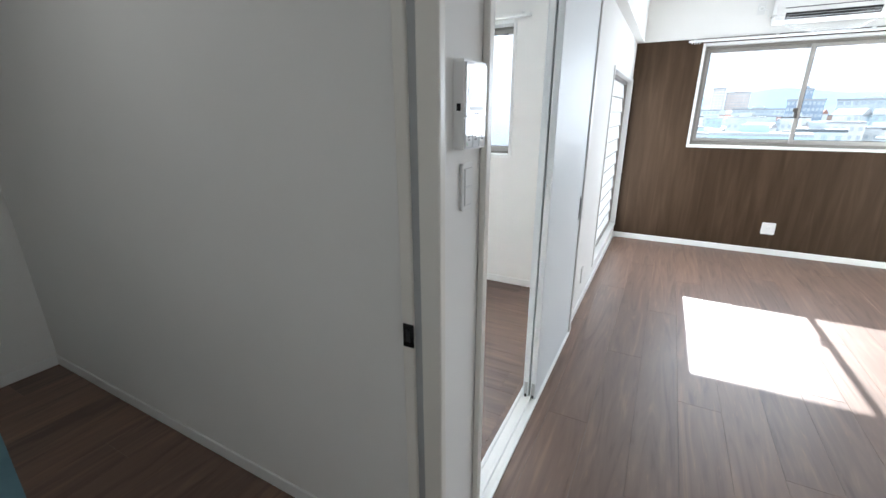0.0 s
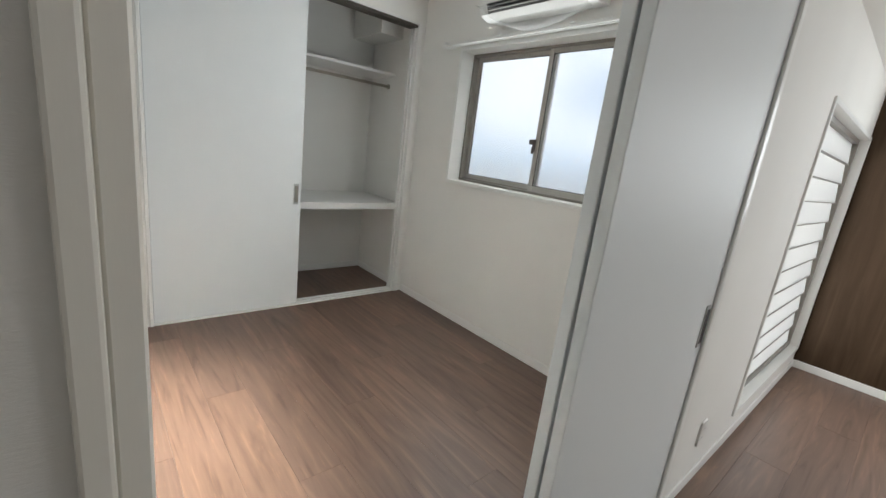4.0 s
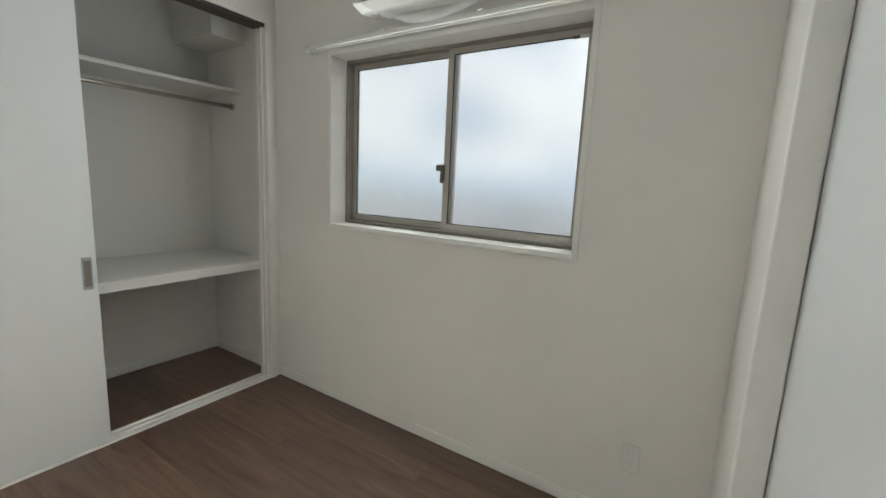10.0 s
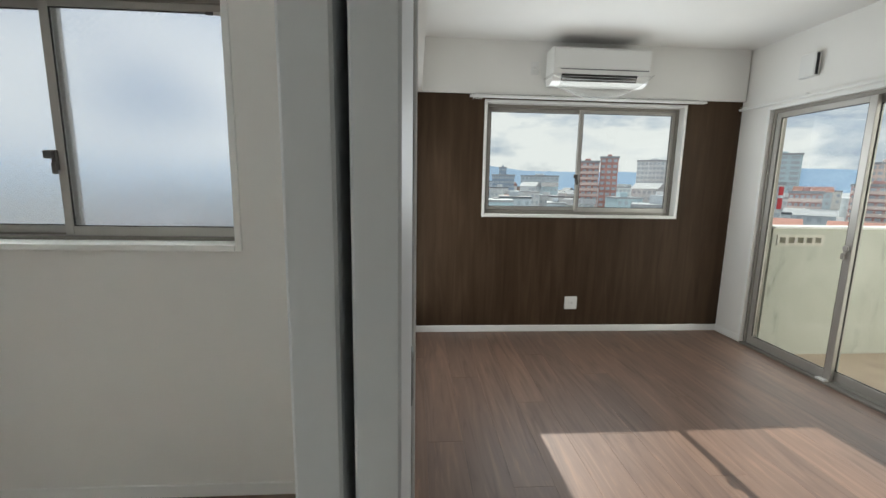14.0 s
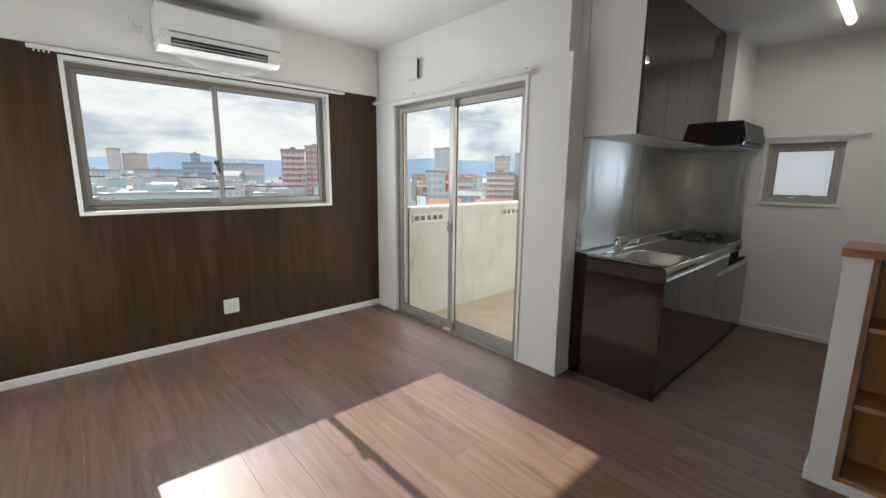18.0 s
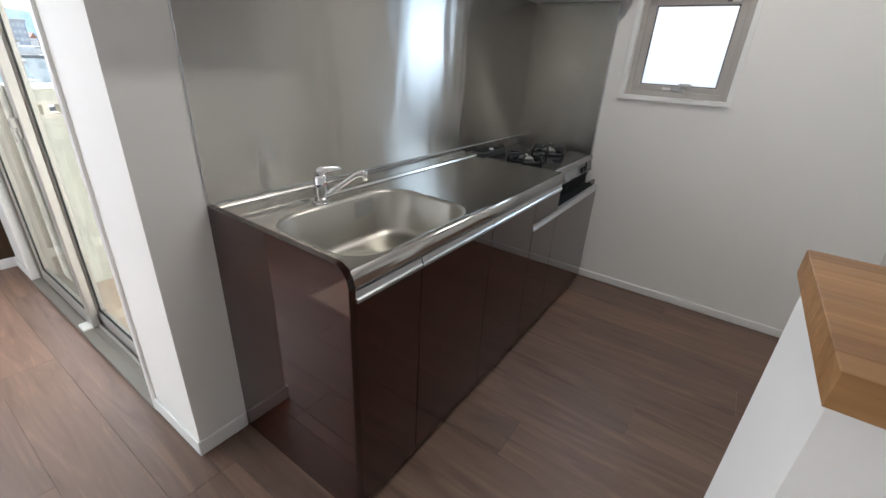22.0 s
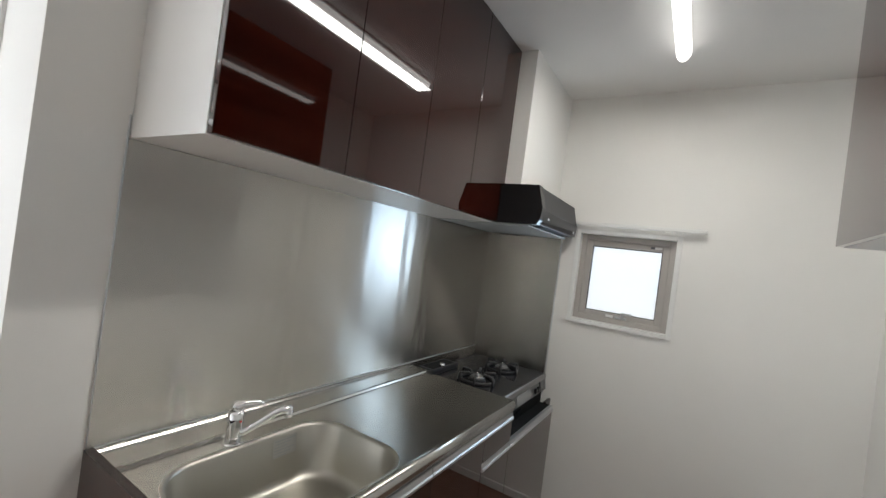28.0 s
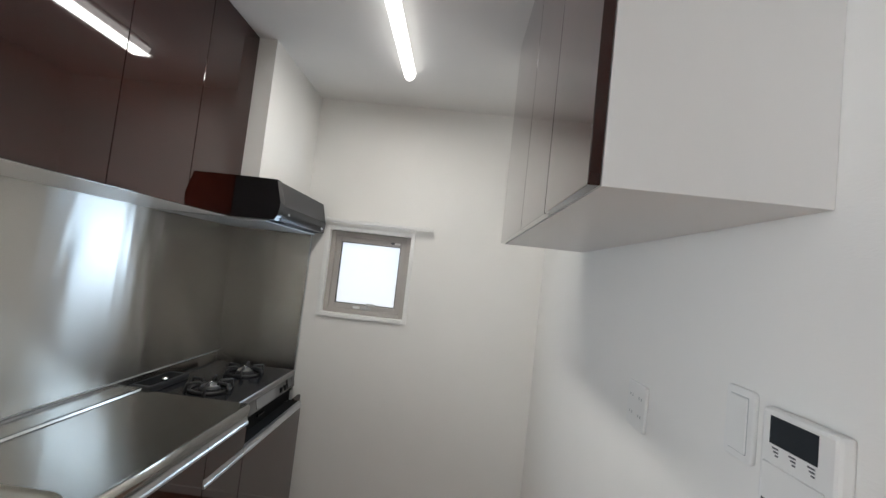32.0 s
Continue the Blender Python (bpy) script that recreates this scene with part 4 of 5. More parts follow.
part("spout", tube([(3.398, 2.950, 0.866), (3.412, 2.938, 0.876), (3.455, 2.905, 0.914), (3.474, 2.890, 0.931), (3.486, 2.881, 0.936), (3.505, 2.868, 0.936)], [0.012, 0.010, 0.010, 0.011, 0.012, 0.012], 14), M_CHROME, fc)
part("nozzle", tube([(3.498, 2.873, 0.935), (3.499, 2.872, 0.914)], [0.012, 0.0115], 14), M_CHROME, fc)
part("marker", box(3.390, 3.396, 2.9365, 2.9378, 0.905, 0.91), mat("red_mark", (0.6, 0.05, 0.05), 0.4), fc)

# steel splashbacks
sp = thing("splashback", (4.15, Y_K, 0.86), "brushed steel splashback behind the worktop", "splashback")
part("steel_sheet", box(3.110, X_KE - 0.003, Y_K - 0.0028, Y_K - 0.0002, 0.86, 1.621), M_STEEL, sp)
part("edge_strip", box(3.1075, 3.1115, Y_K - 0.005, Y_K - 0.0002, 0.86, 1.678, 0.001), M_SILVER, sp, "thin silver edge strip")
part("bottom_bead", box(3.1285, X_KE - 0.004, Y_K - 0.0075, Y_K - 0.0029, 0.8575, 0.8625, 0.0015), M_PLASTIC2, sp, "thin grey sealant bead")
part("lower_sheet", box(KX1 + 0.002, X_KE - 0.004, Y_K - 0.0026, Y_K - 0.0002, 0.60, 0.8595), M_STEEL, sp)
sw = thing("side_splashback", (X_KE, 2.88, 0.68), "brushed steel splashback beside the cooker", "splashback")
part("steel_sheet", box(X_KE - 0.003, X_KE - 0.0004, 2.634, Y_K - 0.003, 0.68, 1.642), M_STEEL, sw)
part("edge_strip", box(X_KE - 0.006, X_KE - 0.0003, 2.626, 2.634, 0.68, 1.647, 0.001), M_SILVER, sw, "thin silver edge strip")

# gas cooker
CK0, CK1 = KX1 + 0.004, KXS + 0.012       # cooker ends
ck = thing("gas_cooker", ((CK0 + CK1) / 2, 2.80, 0.64), "black two-burner gas cooker with glossy top and grey front", "gas cooker")
part("body", box(CK0 + 0.002, CK1 - 0.002, 2.615, 3.06, 0.657, 0.807, 0.004), M_BLACKM, ck)
part("top_plate", box(CK0, CK1, 2.602, 3.075, 0.807, 0.824, 0.006, 2), mat("black_glass_plate", (0.018, 0.018, 0.020), 0.12), ck)
M_CKGREY = mat("grey_cooker_front", (0.10, 0.10, 0.10), 0.30, 0.3)
fp = part("front_panel", prism([(2.588, 0.735), (2.615, 0.735), (2.615, 0.807), (2.600, 0.807)], "x", CK0 + 0.004, CK1 - 0.004), M_CKGREY, ck, "grey front panel")
part("top_trim", prism([(2.594, 0.796), (2.603, 0.808), (2.603, 0.822), (2.597, 0.818)], "x", CK0 + 0.002, CK1 - 0.002), mat("bright_trim", (0.28, 0.28, 0.28), 0.3, 1.0), ck, "bright metal trim along the front edge")
part("grill_window", prism([(2.5865, 0.744), (2.590, 0.744), (2.599, 0.790), (2.5955, 0.790)], "x", 4.64, 4.84), mat("grill_glass", (0.22, 0.22, 0.215), 0.15), fp)
for x in (4.475, 4.52, 4.90, 4.945):
    part("control_button", box(x, x + 0.022, 2.578, 2.596, 0.748, 0.775, 0.003), M_BLACK, fp)
kb = part("side_handle", prism([(2.584, 0.745), (2.599, 0.745), (2.606, 0.802), (2.597, 0.802)], "x", 4.985, 5.060), M_BLACK, fp)
part("handle_inlay", prism([(2.5825, 0.752), (2.586, 0.752), (2.596, 0.795), (2.593, 0.795)], "x", 4.995, 5.045), M_CKGREY, kb)
# black sheets painted in as the shade of the gap below the cooker
part("lower_gap_shade", box(CK0 + 0.002, CK1 - 0.002, 2.6105, 3.0, 0.654, 0.735), M_SHADE, ck)
part("painted_shade_sheet", box(CK0 + 0.002, CK1 - 0.002, KF + 0.022, 2.612, 0.6425, 0.652), M_SHADE, ck)
part("tray_knob", box(4.70, 4.76, 2.600, 2.611, 0.688, 0.698, 0.002), M_BLACK, ck)
part("exhaust_cover", box(CK0 + 0.004, 4.715, 2.975, 3.073, 0.823, 0.852, 0.006, 2), M_BLACKM, ck)
part("exhaust_slot", box(CK0 + 0.03, 4.69, 2.990, 3.060, 0.8515, 0.8530), M_SHADE, ck)
part("gas_valve", tube([(4.560, 2.99, 0.852), (4.560, 2.99, 0.868)], [0.014, 0.012], 14), M_CHROME, ck)
for bx_ in (4.600, 4.912):
    by_ = 2.800
    bn = part("burner", disc(bx_, by_, 0.823, 0.046, 0.040, 0.018, 28), M_BLACKM, ck)
    part("burner_cap", disc(bx_, by_, 0.841, 0.036, 0.030, 0.008, 28), mat("burner_steel", (0.45, 0.44, 0.42), 0.35, 1.0), bn)
    part("pan_ring", tube([(bx_ + 0.085 * math.cos(a * math.pi / 14), by_ + 0.085 * math.sin(a * math.pi / 14), 0.831) for a in range(29)], 0.008, 8, None, False), M_BLACKM, bn)
    for k in range(6):
        a = k * math.pi / 3 + 0.3
        c, s = math.cos(a), math.sin(a)
        part("pan_support", tube([(bx_ + 0.10 * c, by_ + 0.10 * s, 0.825), (bx_ + 0.095 * c, by_ + 0.095 * s, 0.862), (bx_ + 0.045 * c, by_ + 0.045 * s, 0.862), (bx_ + 0.042 * c, by_ + 0.042 * s, 0.853)], 0.007, 6), M_BLACKM, bn)
    part("sensor", disc(bx_, by_, 0.849, 0.008, 0.008, 0.014, 12), M_CHROME, bn)

# wall cabinets
def wall_unit(x0, x1, y0, y1, z0, label, group, south=False):
    u = thing("wall_cabinet", ((x0 + x1) / 2, (y0 + y1) / 2, z0), label, "cabinet", group)
    if not south:
        part("body", box(x0, x1, y0 + 0.020, y1 - 0.001, z0, Z_K - 0.001), M_CABW, u)
        part("door", box(x0 + 0.0012, x1 - 0.0012, y0, y0 + 0.0185, z0 + 0.001, Z_K - 0.004, 0.0012), M_CAB, u)
    else:
        part("body", box(x0, x1, y0 + 0.001, y1 - 0.020, z0, Z_K - 0.001), M_CABW, u)
        part("door", box(x0 + 0.0012, x1 - 0.0012, y1 - 0.0185, y1, z0 + 0.001, Z_K - 0.004, 0.0012), M_CAB, u)
    return u


for a, c in ((3.115, 3.483), (3.483, 3.836), (3.836, 4.19), (4.19, 4.535)):
    wall_unit(a, c, 2.760, Y_K, 1.622, "glossy dark brown wall cabinet with white carcass above the splashback", "cabinets above the worktop")
for a, c in ((3.277, 3.566), (3.566, 3.885), (3.885, 4.42)):
    wall_unit(a, c, Y_KS, 1.558, 1.626, "glossy dark brown wall cabinet with white carcass above the switches", "cabinets above the switches", True)

# cooker hood
hd = thing("cooker_hood", (4.80, 2.82, 1.62), "black slim cooker hood with a glossy control strip", "cooker hood")
part("canopy", prism([(3.11, 1.625), (2.565, 1.632), (2.552, 1.650), (2.545, 1.70), (2.572, 1.808), (2.60, 1.812), (3.11, 1.812)], "x", 4.538, 5.150), M_BLACKM, hd)
part("side_cheek", prism([(2.757, 1.624), (2.560, 1.628), (2.546, 1.650), (2.539, 1.706), (2.568, 1.810), (2.757, 1.812)], "x", 4.492, 4.537), M_BLACK, hd)
part("control_strip", prism([(2.5535, 1.632), (2.5505, 1.640), (2.5435, 1.698), (2.5415, 1.698), (2.5485, 1.636)], "x", 4.54, 5.148), M_BLACK, hd, "glossy black control strip")
part("button", box(5.08, 5.11, 2.544, 2.547, 1.650, 1.662, 0.001), M_PLASTIC2, hd)
part("button", box(4.60, 4.62, 2.542, 2.546, 1.662, 1.672, 0.001), M_PLASTIC2, hd)
part("under_panel", box(4.50, 5.145, 2.60, 3.10, 1.617, 1.6235), M_PLASTIC2, hd)
part("filter_slot", box(4.60, 5.00, 2.575, 2.66, 1.6225, 1.6265), M_DARK, hd)

# kitchen ceiling lamp
kl = thing("ceiling_lamp", (4.10, 2.07, Z_K), "lit long white tube ceiling lamp", "ceiling lamp")
part("housing", box(3.48, 4.70, 2.045, 2.095, Z_K - 0.02, Z_K - 0.0005, 0.003), M_PLASTIC, kl)
dp = [(2.07 + 0.030 * math.cos(radians(a)), Z_K - 0.020 + 0.042 * math.sin(radians(a))) for a in range(180, 361, 15)]
part("diffuser", prism(dp, "x", 3.47, 4.71), M_LAMP, kl, "glowing white diffuser", True)

# body of the unseen fill lamp added to brighten the hall
hl = thing("ceiling_lamp", (-1.10, 0.10, 2.40), "added unseen fill lamp for the hall, small, round and white", "ceiling lamp")
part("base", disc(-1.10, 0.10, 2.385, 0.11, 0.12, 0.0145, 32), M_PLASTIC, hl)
part("diffuser", tube([(-1.10, 0.10, 2.385), (-1.10, 0.10, 2.365), (-1.10, 0.10, 2.355), (-1.10, 0.10, 2.350)], [0.118, 0.112, 0.085, 0.02], 32), M_LAMP, hl, "glowing white dome of the added fill lamp", True)

# half wall with the built-in shelf
structure("half_wall", slab_wall("y", 1.705, 1.792, 0.0, 1.050, 2.962, 3.215), M_WALL, "white papered end of the half wall", "half wall")
structure("half_wall_back", slab_wall("y", Y_KS, 1.705, 0.0, 1.050, 3.19, 3.215), M_WALL, "white papered kitchen side of the half wall", "half wall")
structure("half_wall_plinth", box(2.962, 2.985, Y_KS, 1.705, 0.0, 0.045), M_WALL, "white papered plinth below the shelf", "half wall")
for nm, a in (("baseboard_half_a", (2.953, 2.962, Y_KS, 1.801)), ("baseboard_half_b", (2.962, 3.224, 1.792, 1.801)), ("baseboard_half_c", (3.215, 3.224, Y_KS + 0.009, 1.792))):
    structure(nm, box(*a, 0.0, 0.046 if nm.endswith("a") else 0.062, 0.002), M_TRIM, "white baseboard round the half wall", "baseboard")
sh = thing("built_in_shelf", (3.08, 1.47, 0.045), "solid wood built-in open shelf in the half wall", "shelf")
for k in range(9):
    a = Y_KS + 0.001 + k * 0.0509
    part("back_stave", box(3.176, 3.189, a, a + 0.0506, 0.046, 1.049), M_PINE, sh, "pale wood back panel")
part("side_board", box(2.963, 3.176, 1.684, 1.7045, 0.046, 1.049, 0.001), M_OAKV, sh)
part("side_board", box(2.963, 3.176, Y_KS + 0.0005, Y_KS + 0.020, 0.046, 1.049, 0.001), M_OAKV, sh)
for z in (0.046, 0.398, 0.742):
    part("shelf_board", box(2.966, 3.176, Y_KS + 0.021, 1.683, z, z + 0.022, 0.002), M_OAK, sh)
ct = thing("counter_top", (3.10, 1.53, 1.051), "laminated solid wood top board on the half wall", "counter top")
rs = random.Random(5)
for k in range(9):
    a, c = 2.938 + 0.0329 * k, 2.938 + 0.0329 * (k + 1)
    y = Y_KS + 0.0005
    cut = y + rs.uniform(0.12, 0.45)
    for p, q in ((y, cut), (cut, 1.802)):
        part("stave", box(a, c, p, q, 1.051, 1.086, 0.0006), M_OAK, ct)


# ---------- electrical fittings ----------
def plate(name, F, u, z, w, h, label, category, build):
    t = thing(name, F.point(u, 0, z), label, category)
    part("cover_plate", F.slab(u - w / 2, u + w / 2, -0.009, 0.0, z - h / 2, z + h / 2, 0.009, 0.003), M_PLASTIC, t, "", False)
    build(t, F, u, z)
    return t


def rockers(n, w, h):
    def build(t, F, u, z):
        for i in range(n):
            zc = z + h / 2 - (i + 0.5) * h / n
            part("rocker", F.box(u - w / 2, u + w / 2, -0.0115, -0.008, zc - h / n / 2 + 0.0006, zc + h / n / 2 - 0.0006, 0.001), M_PLASTIC, t)
        part("rocker_gap", F.box(u - w / 2 - 0.0015, u + w / 2 + 0.0008, -0.0094, -0.0088, z - h / 2 - 0.0008, z + h / 2 + 0.0008), M_PLASTIC2, t)
    return build


def holes(rows, cols=1):
    def build(t, F, u, z):
        for r in range(rows):
            for c in range(cols):
                zc, uc = z + (0.5 * (rows - 1) - r) * 0.044, u + (c - 0.5 * (cols - 1)) * 0.050
                for s in (-0.0065, 0.0065):
                    part("slot", F.box(uc + s - 0.0012, uc + s + 0.0012, -0.0098, -0.0088, zc - 0.0034, zc + 0.0034), M_PLASTIC2, t)
    return build


def antenna(t, F, u, z):
    part("socket_insert", F.box(u - 0.022, u + 0.022, -0.0115, -0.008, z - 0.024, z + 0.024, 0.001), M_PLASTIC, t)
    part("pin_hole", F.box(u - 0.018, u - 0.010, -0.0125, -0.0114, z - 0.004, z + 0.004), M_PLASTIC2, t)
    part("slot", F.box(u + 0.006, u + 0.010, -0.0125, -0.0114, z - 0.006, z + 0.006), M_DARK, t)


BEDS, KSOUTH = Face("s", BY0), Face("s", Y_KS)
plate("outlet", NORTH, 1.483, 0.278, 0.118, 0.122, "square white wall outlet on the brown wall", "outlet", antenna)
plate("outlet", WEST, 3.105, 0.265, 0.070, 0.120, "white wall outlet below the louvre window", "outlet", holes(2))
plate("outlet", BEDN, -0.376, 0.311, 0.070, 0.118, "white double outlet on the bedroom wall", "outlet", holes(2))
plate("outlet", BEDS, -2.40, 0.24, 0.070, 0.118, "white outlet low on the bedroom wall", "outlet", holes(2))
plate("outlet", KSOUTH, 3.814, 1.190, 0.105, 0.118, "white four-socket outlet on the kitchen wall", "outlet", holes(2, 2))
plate("light_switch", WEST, 0.994, 1.252, 0.066, 0.120, "white two-rocker light switch below the intercom", "light switch", rockers(2, 0.042, 0.092))
plate("light_switch", BEDS, -0.25, 1.245, 0.072, 0.120, "white light switch on the bedroom wall", "light switch", rockers(1, 0.042, 0.092))
plate("light_switch", KSOUTH, 3.427, 1.281, 0.070, 0.120, "white single-rocker light switch on the kitchen wall", "light switch", rockers(1, 0.042, 0.092))

# intercom
M_GLOSSW = mat("glossy_white", (0.83, 0.85, 0.86), 0.05)
ic = thing("intercom", (0.0, 0.99, 1.346), "white video intercom with a small dark screen", "intercom")
part("body", prism(rounded(0.926, 1.053, 1.346, 1.542, 0.008, 5), "x", 0.0, 0.026), M_PLASTIC, ic)
bz = part("screen_bezel", prism(rounded(0.933, 1.048, 1.420, 1.536, 0.006, 4), "x", 0.026, 0.0300), M_GLOSSW, ic, "glossy white bezel")
part("screen", box(0.0300, 0.0306, 0.944, 1.038, 1.452, 1.522), M_SCREEN, bz)
part("screen_picture", box(0.0306, 0.0309, 0.956, 1.026, 1.456, 1.518), mat("grey_screen", (0.09, 0.10, 0.11), 0.1), bz)
part("name_bar", box(0.0300, 0.0306, 0.952, 1.030, 1.4350, 1.4425), M_PLASTIC2, bz)
part("print_line", box(0.0300, 0.0305, 0.978, 1.004, 1.4265, 1.4285), M_INK, bz)
part("side_jack", box(0.009, 0.019, 0.9252, 0.9262, 1.4330, 1.4490), M_BLACK, ic)
fl = part("lower_cover", prism(rounded(0.931, 1.049, 1.3490, 1.4185, 0.006, 4), "x", 0.026, 0.0285), M_GLOSSW, ic, "glossy white lower cover")
for i in range(3):
    y = 0.934 + i * 0.0380
    k = part("button", box(0.0285, 0.0294, y, y + 0.0365, 1.3510, 1.3830, 0.0008), M_GLOSSW, ic)
    for j in range(2):
        part("print_line", box(0.0294, 0.0297, y + 0.010, y + 0.025 - 0.005 * (j == 0), 1.3735 - 0.006 * j, 1.3765 - 0.006 * j), M_INK, k)
    part("tick", box(0.0294, 0.0298, y + 0.005, y + 0.007, 1.3560, 1.3620), M_PLASTIC2 if i else M_GREEN, k)
for i in range(6):
    for j in range(5):
        part("speaker_hole", box(0.0283, 0.0288, 0.973 + i * 0.006, 0.9748 + i * 0.006, 1.390 + j * 0.005, 1.3916 + j * 0.005), M_PLASTIC2, fl)

# water heater remote
hr = thing("heater_remote", (3.2900, Y_KS, 1.1920), "white water heater remote with a dark display", "remote panel")
part("body", box(3.2249, 3.3551, Y_KS, Y_KS + 0.024, 1.1860, 1.3320, 0.006, 2), M_PLASTIC, hr)
part("display", box(3.2537, 3.3356, Y_KS + 0.024, Y_KS + 0.0248, 1.2830, 1.3230), M_SCREEN, hr)
part("flap", box(3.2407, 3.3467, Y_KS + 0.024, Y_KS + 0.0265, 1.1920, 1.2550, 0.002), M_PLASTIC, hr)
for x in (3.3253, 3.2947, 3.2640):
    for j in range(3):
        part("print_line", box(x - 0.007, x + 0.005 - 0.003 * j, Y_KS + 0.0241, Y_KS + 0.0245, 1.2765 - j * 0.0048, 1.2790 - j * 0.0048), M_INK, hr)
part("brand_bar", box(3.3105, 3.3421, Y_KS + 0.0265, Y_KS + 0.0268, 1.1980, 1.2020), M_INK, hr)


# ---------- air conditioners ----------
def film_sheet(x0, x1, y_front, y_wall, z_lip, sag):
    """A loose sheet hung under the unit, with folds."""
    b = bmesh.new()
    nx, ny = 30, 14
    g = []
    for i in range(nx + 1):
        row = []
        for j in range(ny + 1):
            u, v = i / nx, j / ny
            x = x0 + (x1 - x0) * u
            y = y_front + (y_wall - y_front) * v
            bulge = math.sin(math.pi * u) ** 0.7 * math.sin(math.pi * (0.10 + 0.9 * v) * 0.95)
            z = z_lip - sag * bulge + 0.018 * noise.noise(Vector((x * 9, y * 14, 3.1)))
            row.append(b.verts.new((x, y + 0.012 * noise.noise(Vector((x * 12, v * 5, 7.7))), z)))
        g.append(row)
    for i in range(nx):
        for j in range(ny):
            b.faces.new((g[i][j], g[i + 1][j], g[i + 1][j + 1], g[i][j + 1]))
    return b


def air_conditioner(cx, wall_y, z0, label):
    w, h, d = 0.80, 0.285, 0.225
    x0, x1, yf = cx - w / 2, cx + w / 2, wall_y - d
    ac = thing("air_conditioner", (cx, wall_y, z0), label, "air conditioner", "wall air conditioners")
    part("back_plate", box(x0 + 0.02, x1 - 0.02, wall_y - 0.02, wall_y - 0.0005, z0 + 0.03, z0 + h - 0.02, 0.004), M_PLASTIC, ac)
    prof = [(wall_y - 0.018, z0 + 0.01), (yf + 0.09, z0), (yf + 0.03, z0 + 0.022), (yf + 0.004, z0 + 0.075), (yf, z0 + 0.12), (yf, z0 + h - 0.03), (yf + 0.012, z0 + h - 0.006), (yf + 0.04, z0 + h), (wall_y - 0.018, z0 + h)]
    part("body", prism(prof, "x", x0, x1), M_PLASTIC, ac)
    part("front_panel", box(x0 + 0.004, x1 - 0.004, yf - 0.008, yf, z0 + 0.115, z0 + h - 0.022, 0.003, 2), M_PLASTIC, ac)
    part("panel_gap", box(x0 + 0.06, x1 - 0.01, yf - 0.0015, yf + 0.002, z0 + 0.108, z0 + 0.114), M_INK, ac)
    lv = part("outlet_slot", prism([(yf + 0.0275, z0 + 0.022), (yf + 0.0025, z0 + 0.074), (yf + 0.006, z0 + 0.076), (yf + 0.032, z0 + 0.024)], "x", x0 + 0.07, x1 - 0.10), M_DARK, ac)
    for k in range(2):
        part("vane", box(x0 + 0.08, x1 - 0.11, yf + 0.001 + 0.01 * k, yf + 0.016 + 0.01 * k, z0 + 0.055 - 0.02 * k, z0 + 0.058 - 0.02 * k), M_PLASTIC2, lv)
    part("intake_grille", box(x0 + 0.03, x1 - 0.03, yf + 0.05, wall_y - 0.03, z0 + h, z0 + h + 0.004), M_INK, ac)
    part("packing_film", film_sheet(x0 - 0.015, x1 + 0.035, yf - 0.018, wall_y - 0.004, z0 + 0.075, 0.165), M_FILM, ac, "crumpled clear packing film", True)
    return ac


air_conditioner(1.52, Y_N - 0.024, 2.178, "white wall air conditioner wrapped below in clear packing film")
air_conditioner(-1.37, BY1, 2.17, "white bedroom air conditioner wrapped in clear packing film")
pc = thing("power_outlet_with_plug", (1.03, Y_N - 0.024, 2.34), "white high wall outlet with plugged-in cord", "outlet")
part("cover_plate", box(0.995, 1.062, Y_N - 0.032, Y_N - 0.0245, 2.29, 2.395, 0.003), M_PLASTIC, pc)
part("plug", box(1.012, 1.045, Y_N - 0.062, Y_N - 0.032, 2.325, 2.355, 0.005), M_PLASTIC, pc)
part("cord", tube([(1.04, Y_N - 0.055, 2.335), (1.075, Y_N - 0.06, 2.32), (1.085, Y_N - 0.06, 2.27), (1.095, Y_N - 0.06, 2.235), (1.125, Y_N - 0.06, 2.22)], 0.004, 8), M_PLASTIC, pc)


# ---------- curtain rails, vent ----------
def curtain_rail(F, u0, u1, z, label, n=8):
    r = thing("curtain_rail", F.point((u0 + u1) / 2, -0.05, z), label, "curtain rail", "curtain rails")
    for k, v in enumerate((-0.030, -0.058)):
        part("rail", F.box(u0, u1, v - 0.007, v + 0.007, z - 0.010, z + 0.010, 0.002), M_PLASTIC, r)
        part("end_cap", F.box(u0 - 0.012, u0, v - 0.008, v + 0.008, z - 0.009, z + 0.009, 0.002), M_PLASTIC, r)
        part("end_cap", F.box(u1, u1 + 0.012, v - 0.008, v + 0.008, z - 0.009, z + 0.009, 0.002), M_PLASTIC, r)
        for i in range(n):
            uu = u0 + 0.02 + 0.022 * i
            part("runner", F.box(uu - 0.004, uu + 0.004, v - 0.004, v + 0.004, z - 0.024, z - 0.010, 0.001), M_PLASTIC, r)
    for i in range(4):
        uu = u0 + 0.04 + (u1 - u0 - 0.08) * i / 3
        part("bracket", F.box(uu - 0.011, uu + 0.011, -0.078, 0.0, z + 0.010, z + 0.016, 0.001), M_PLASTIC, r)
    return r


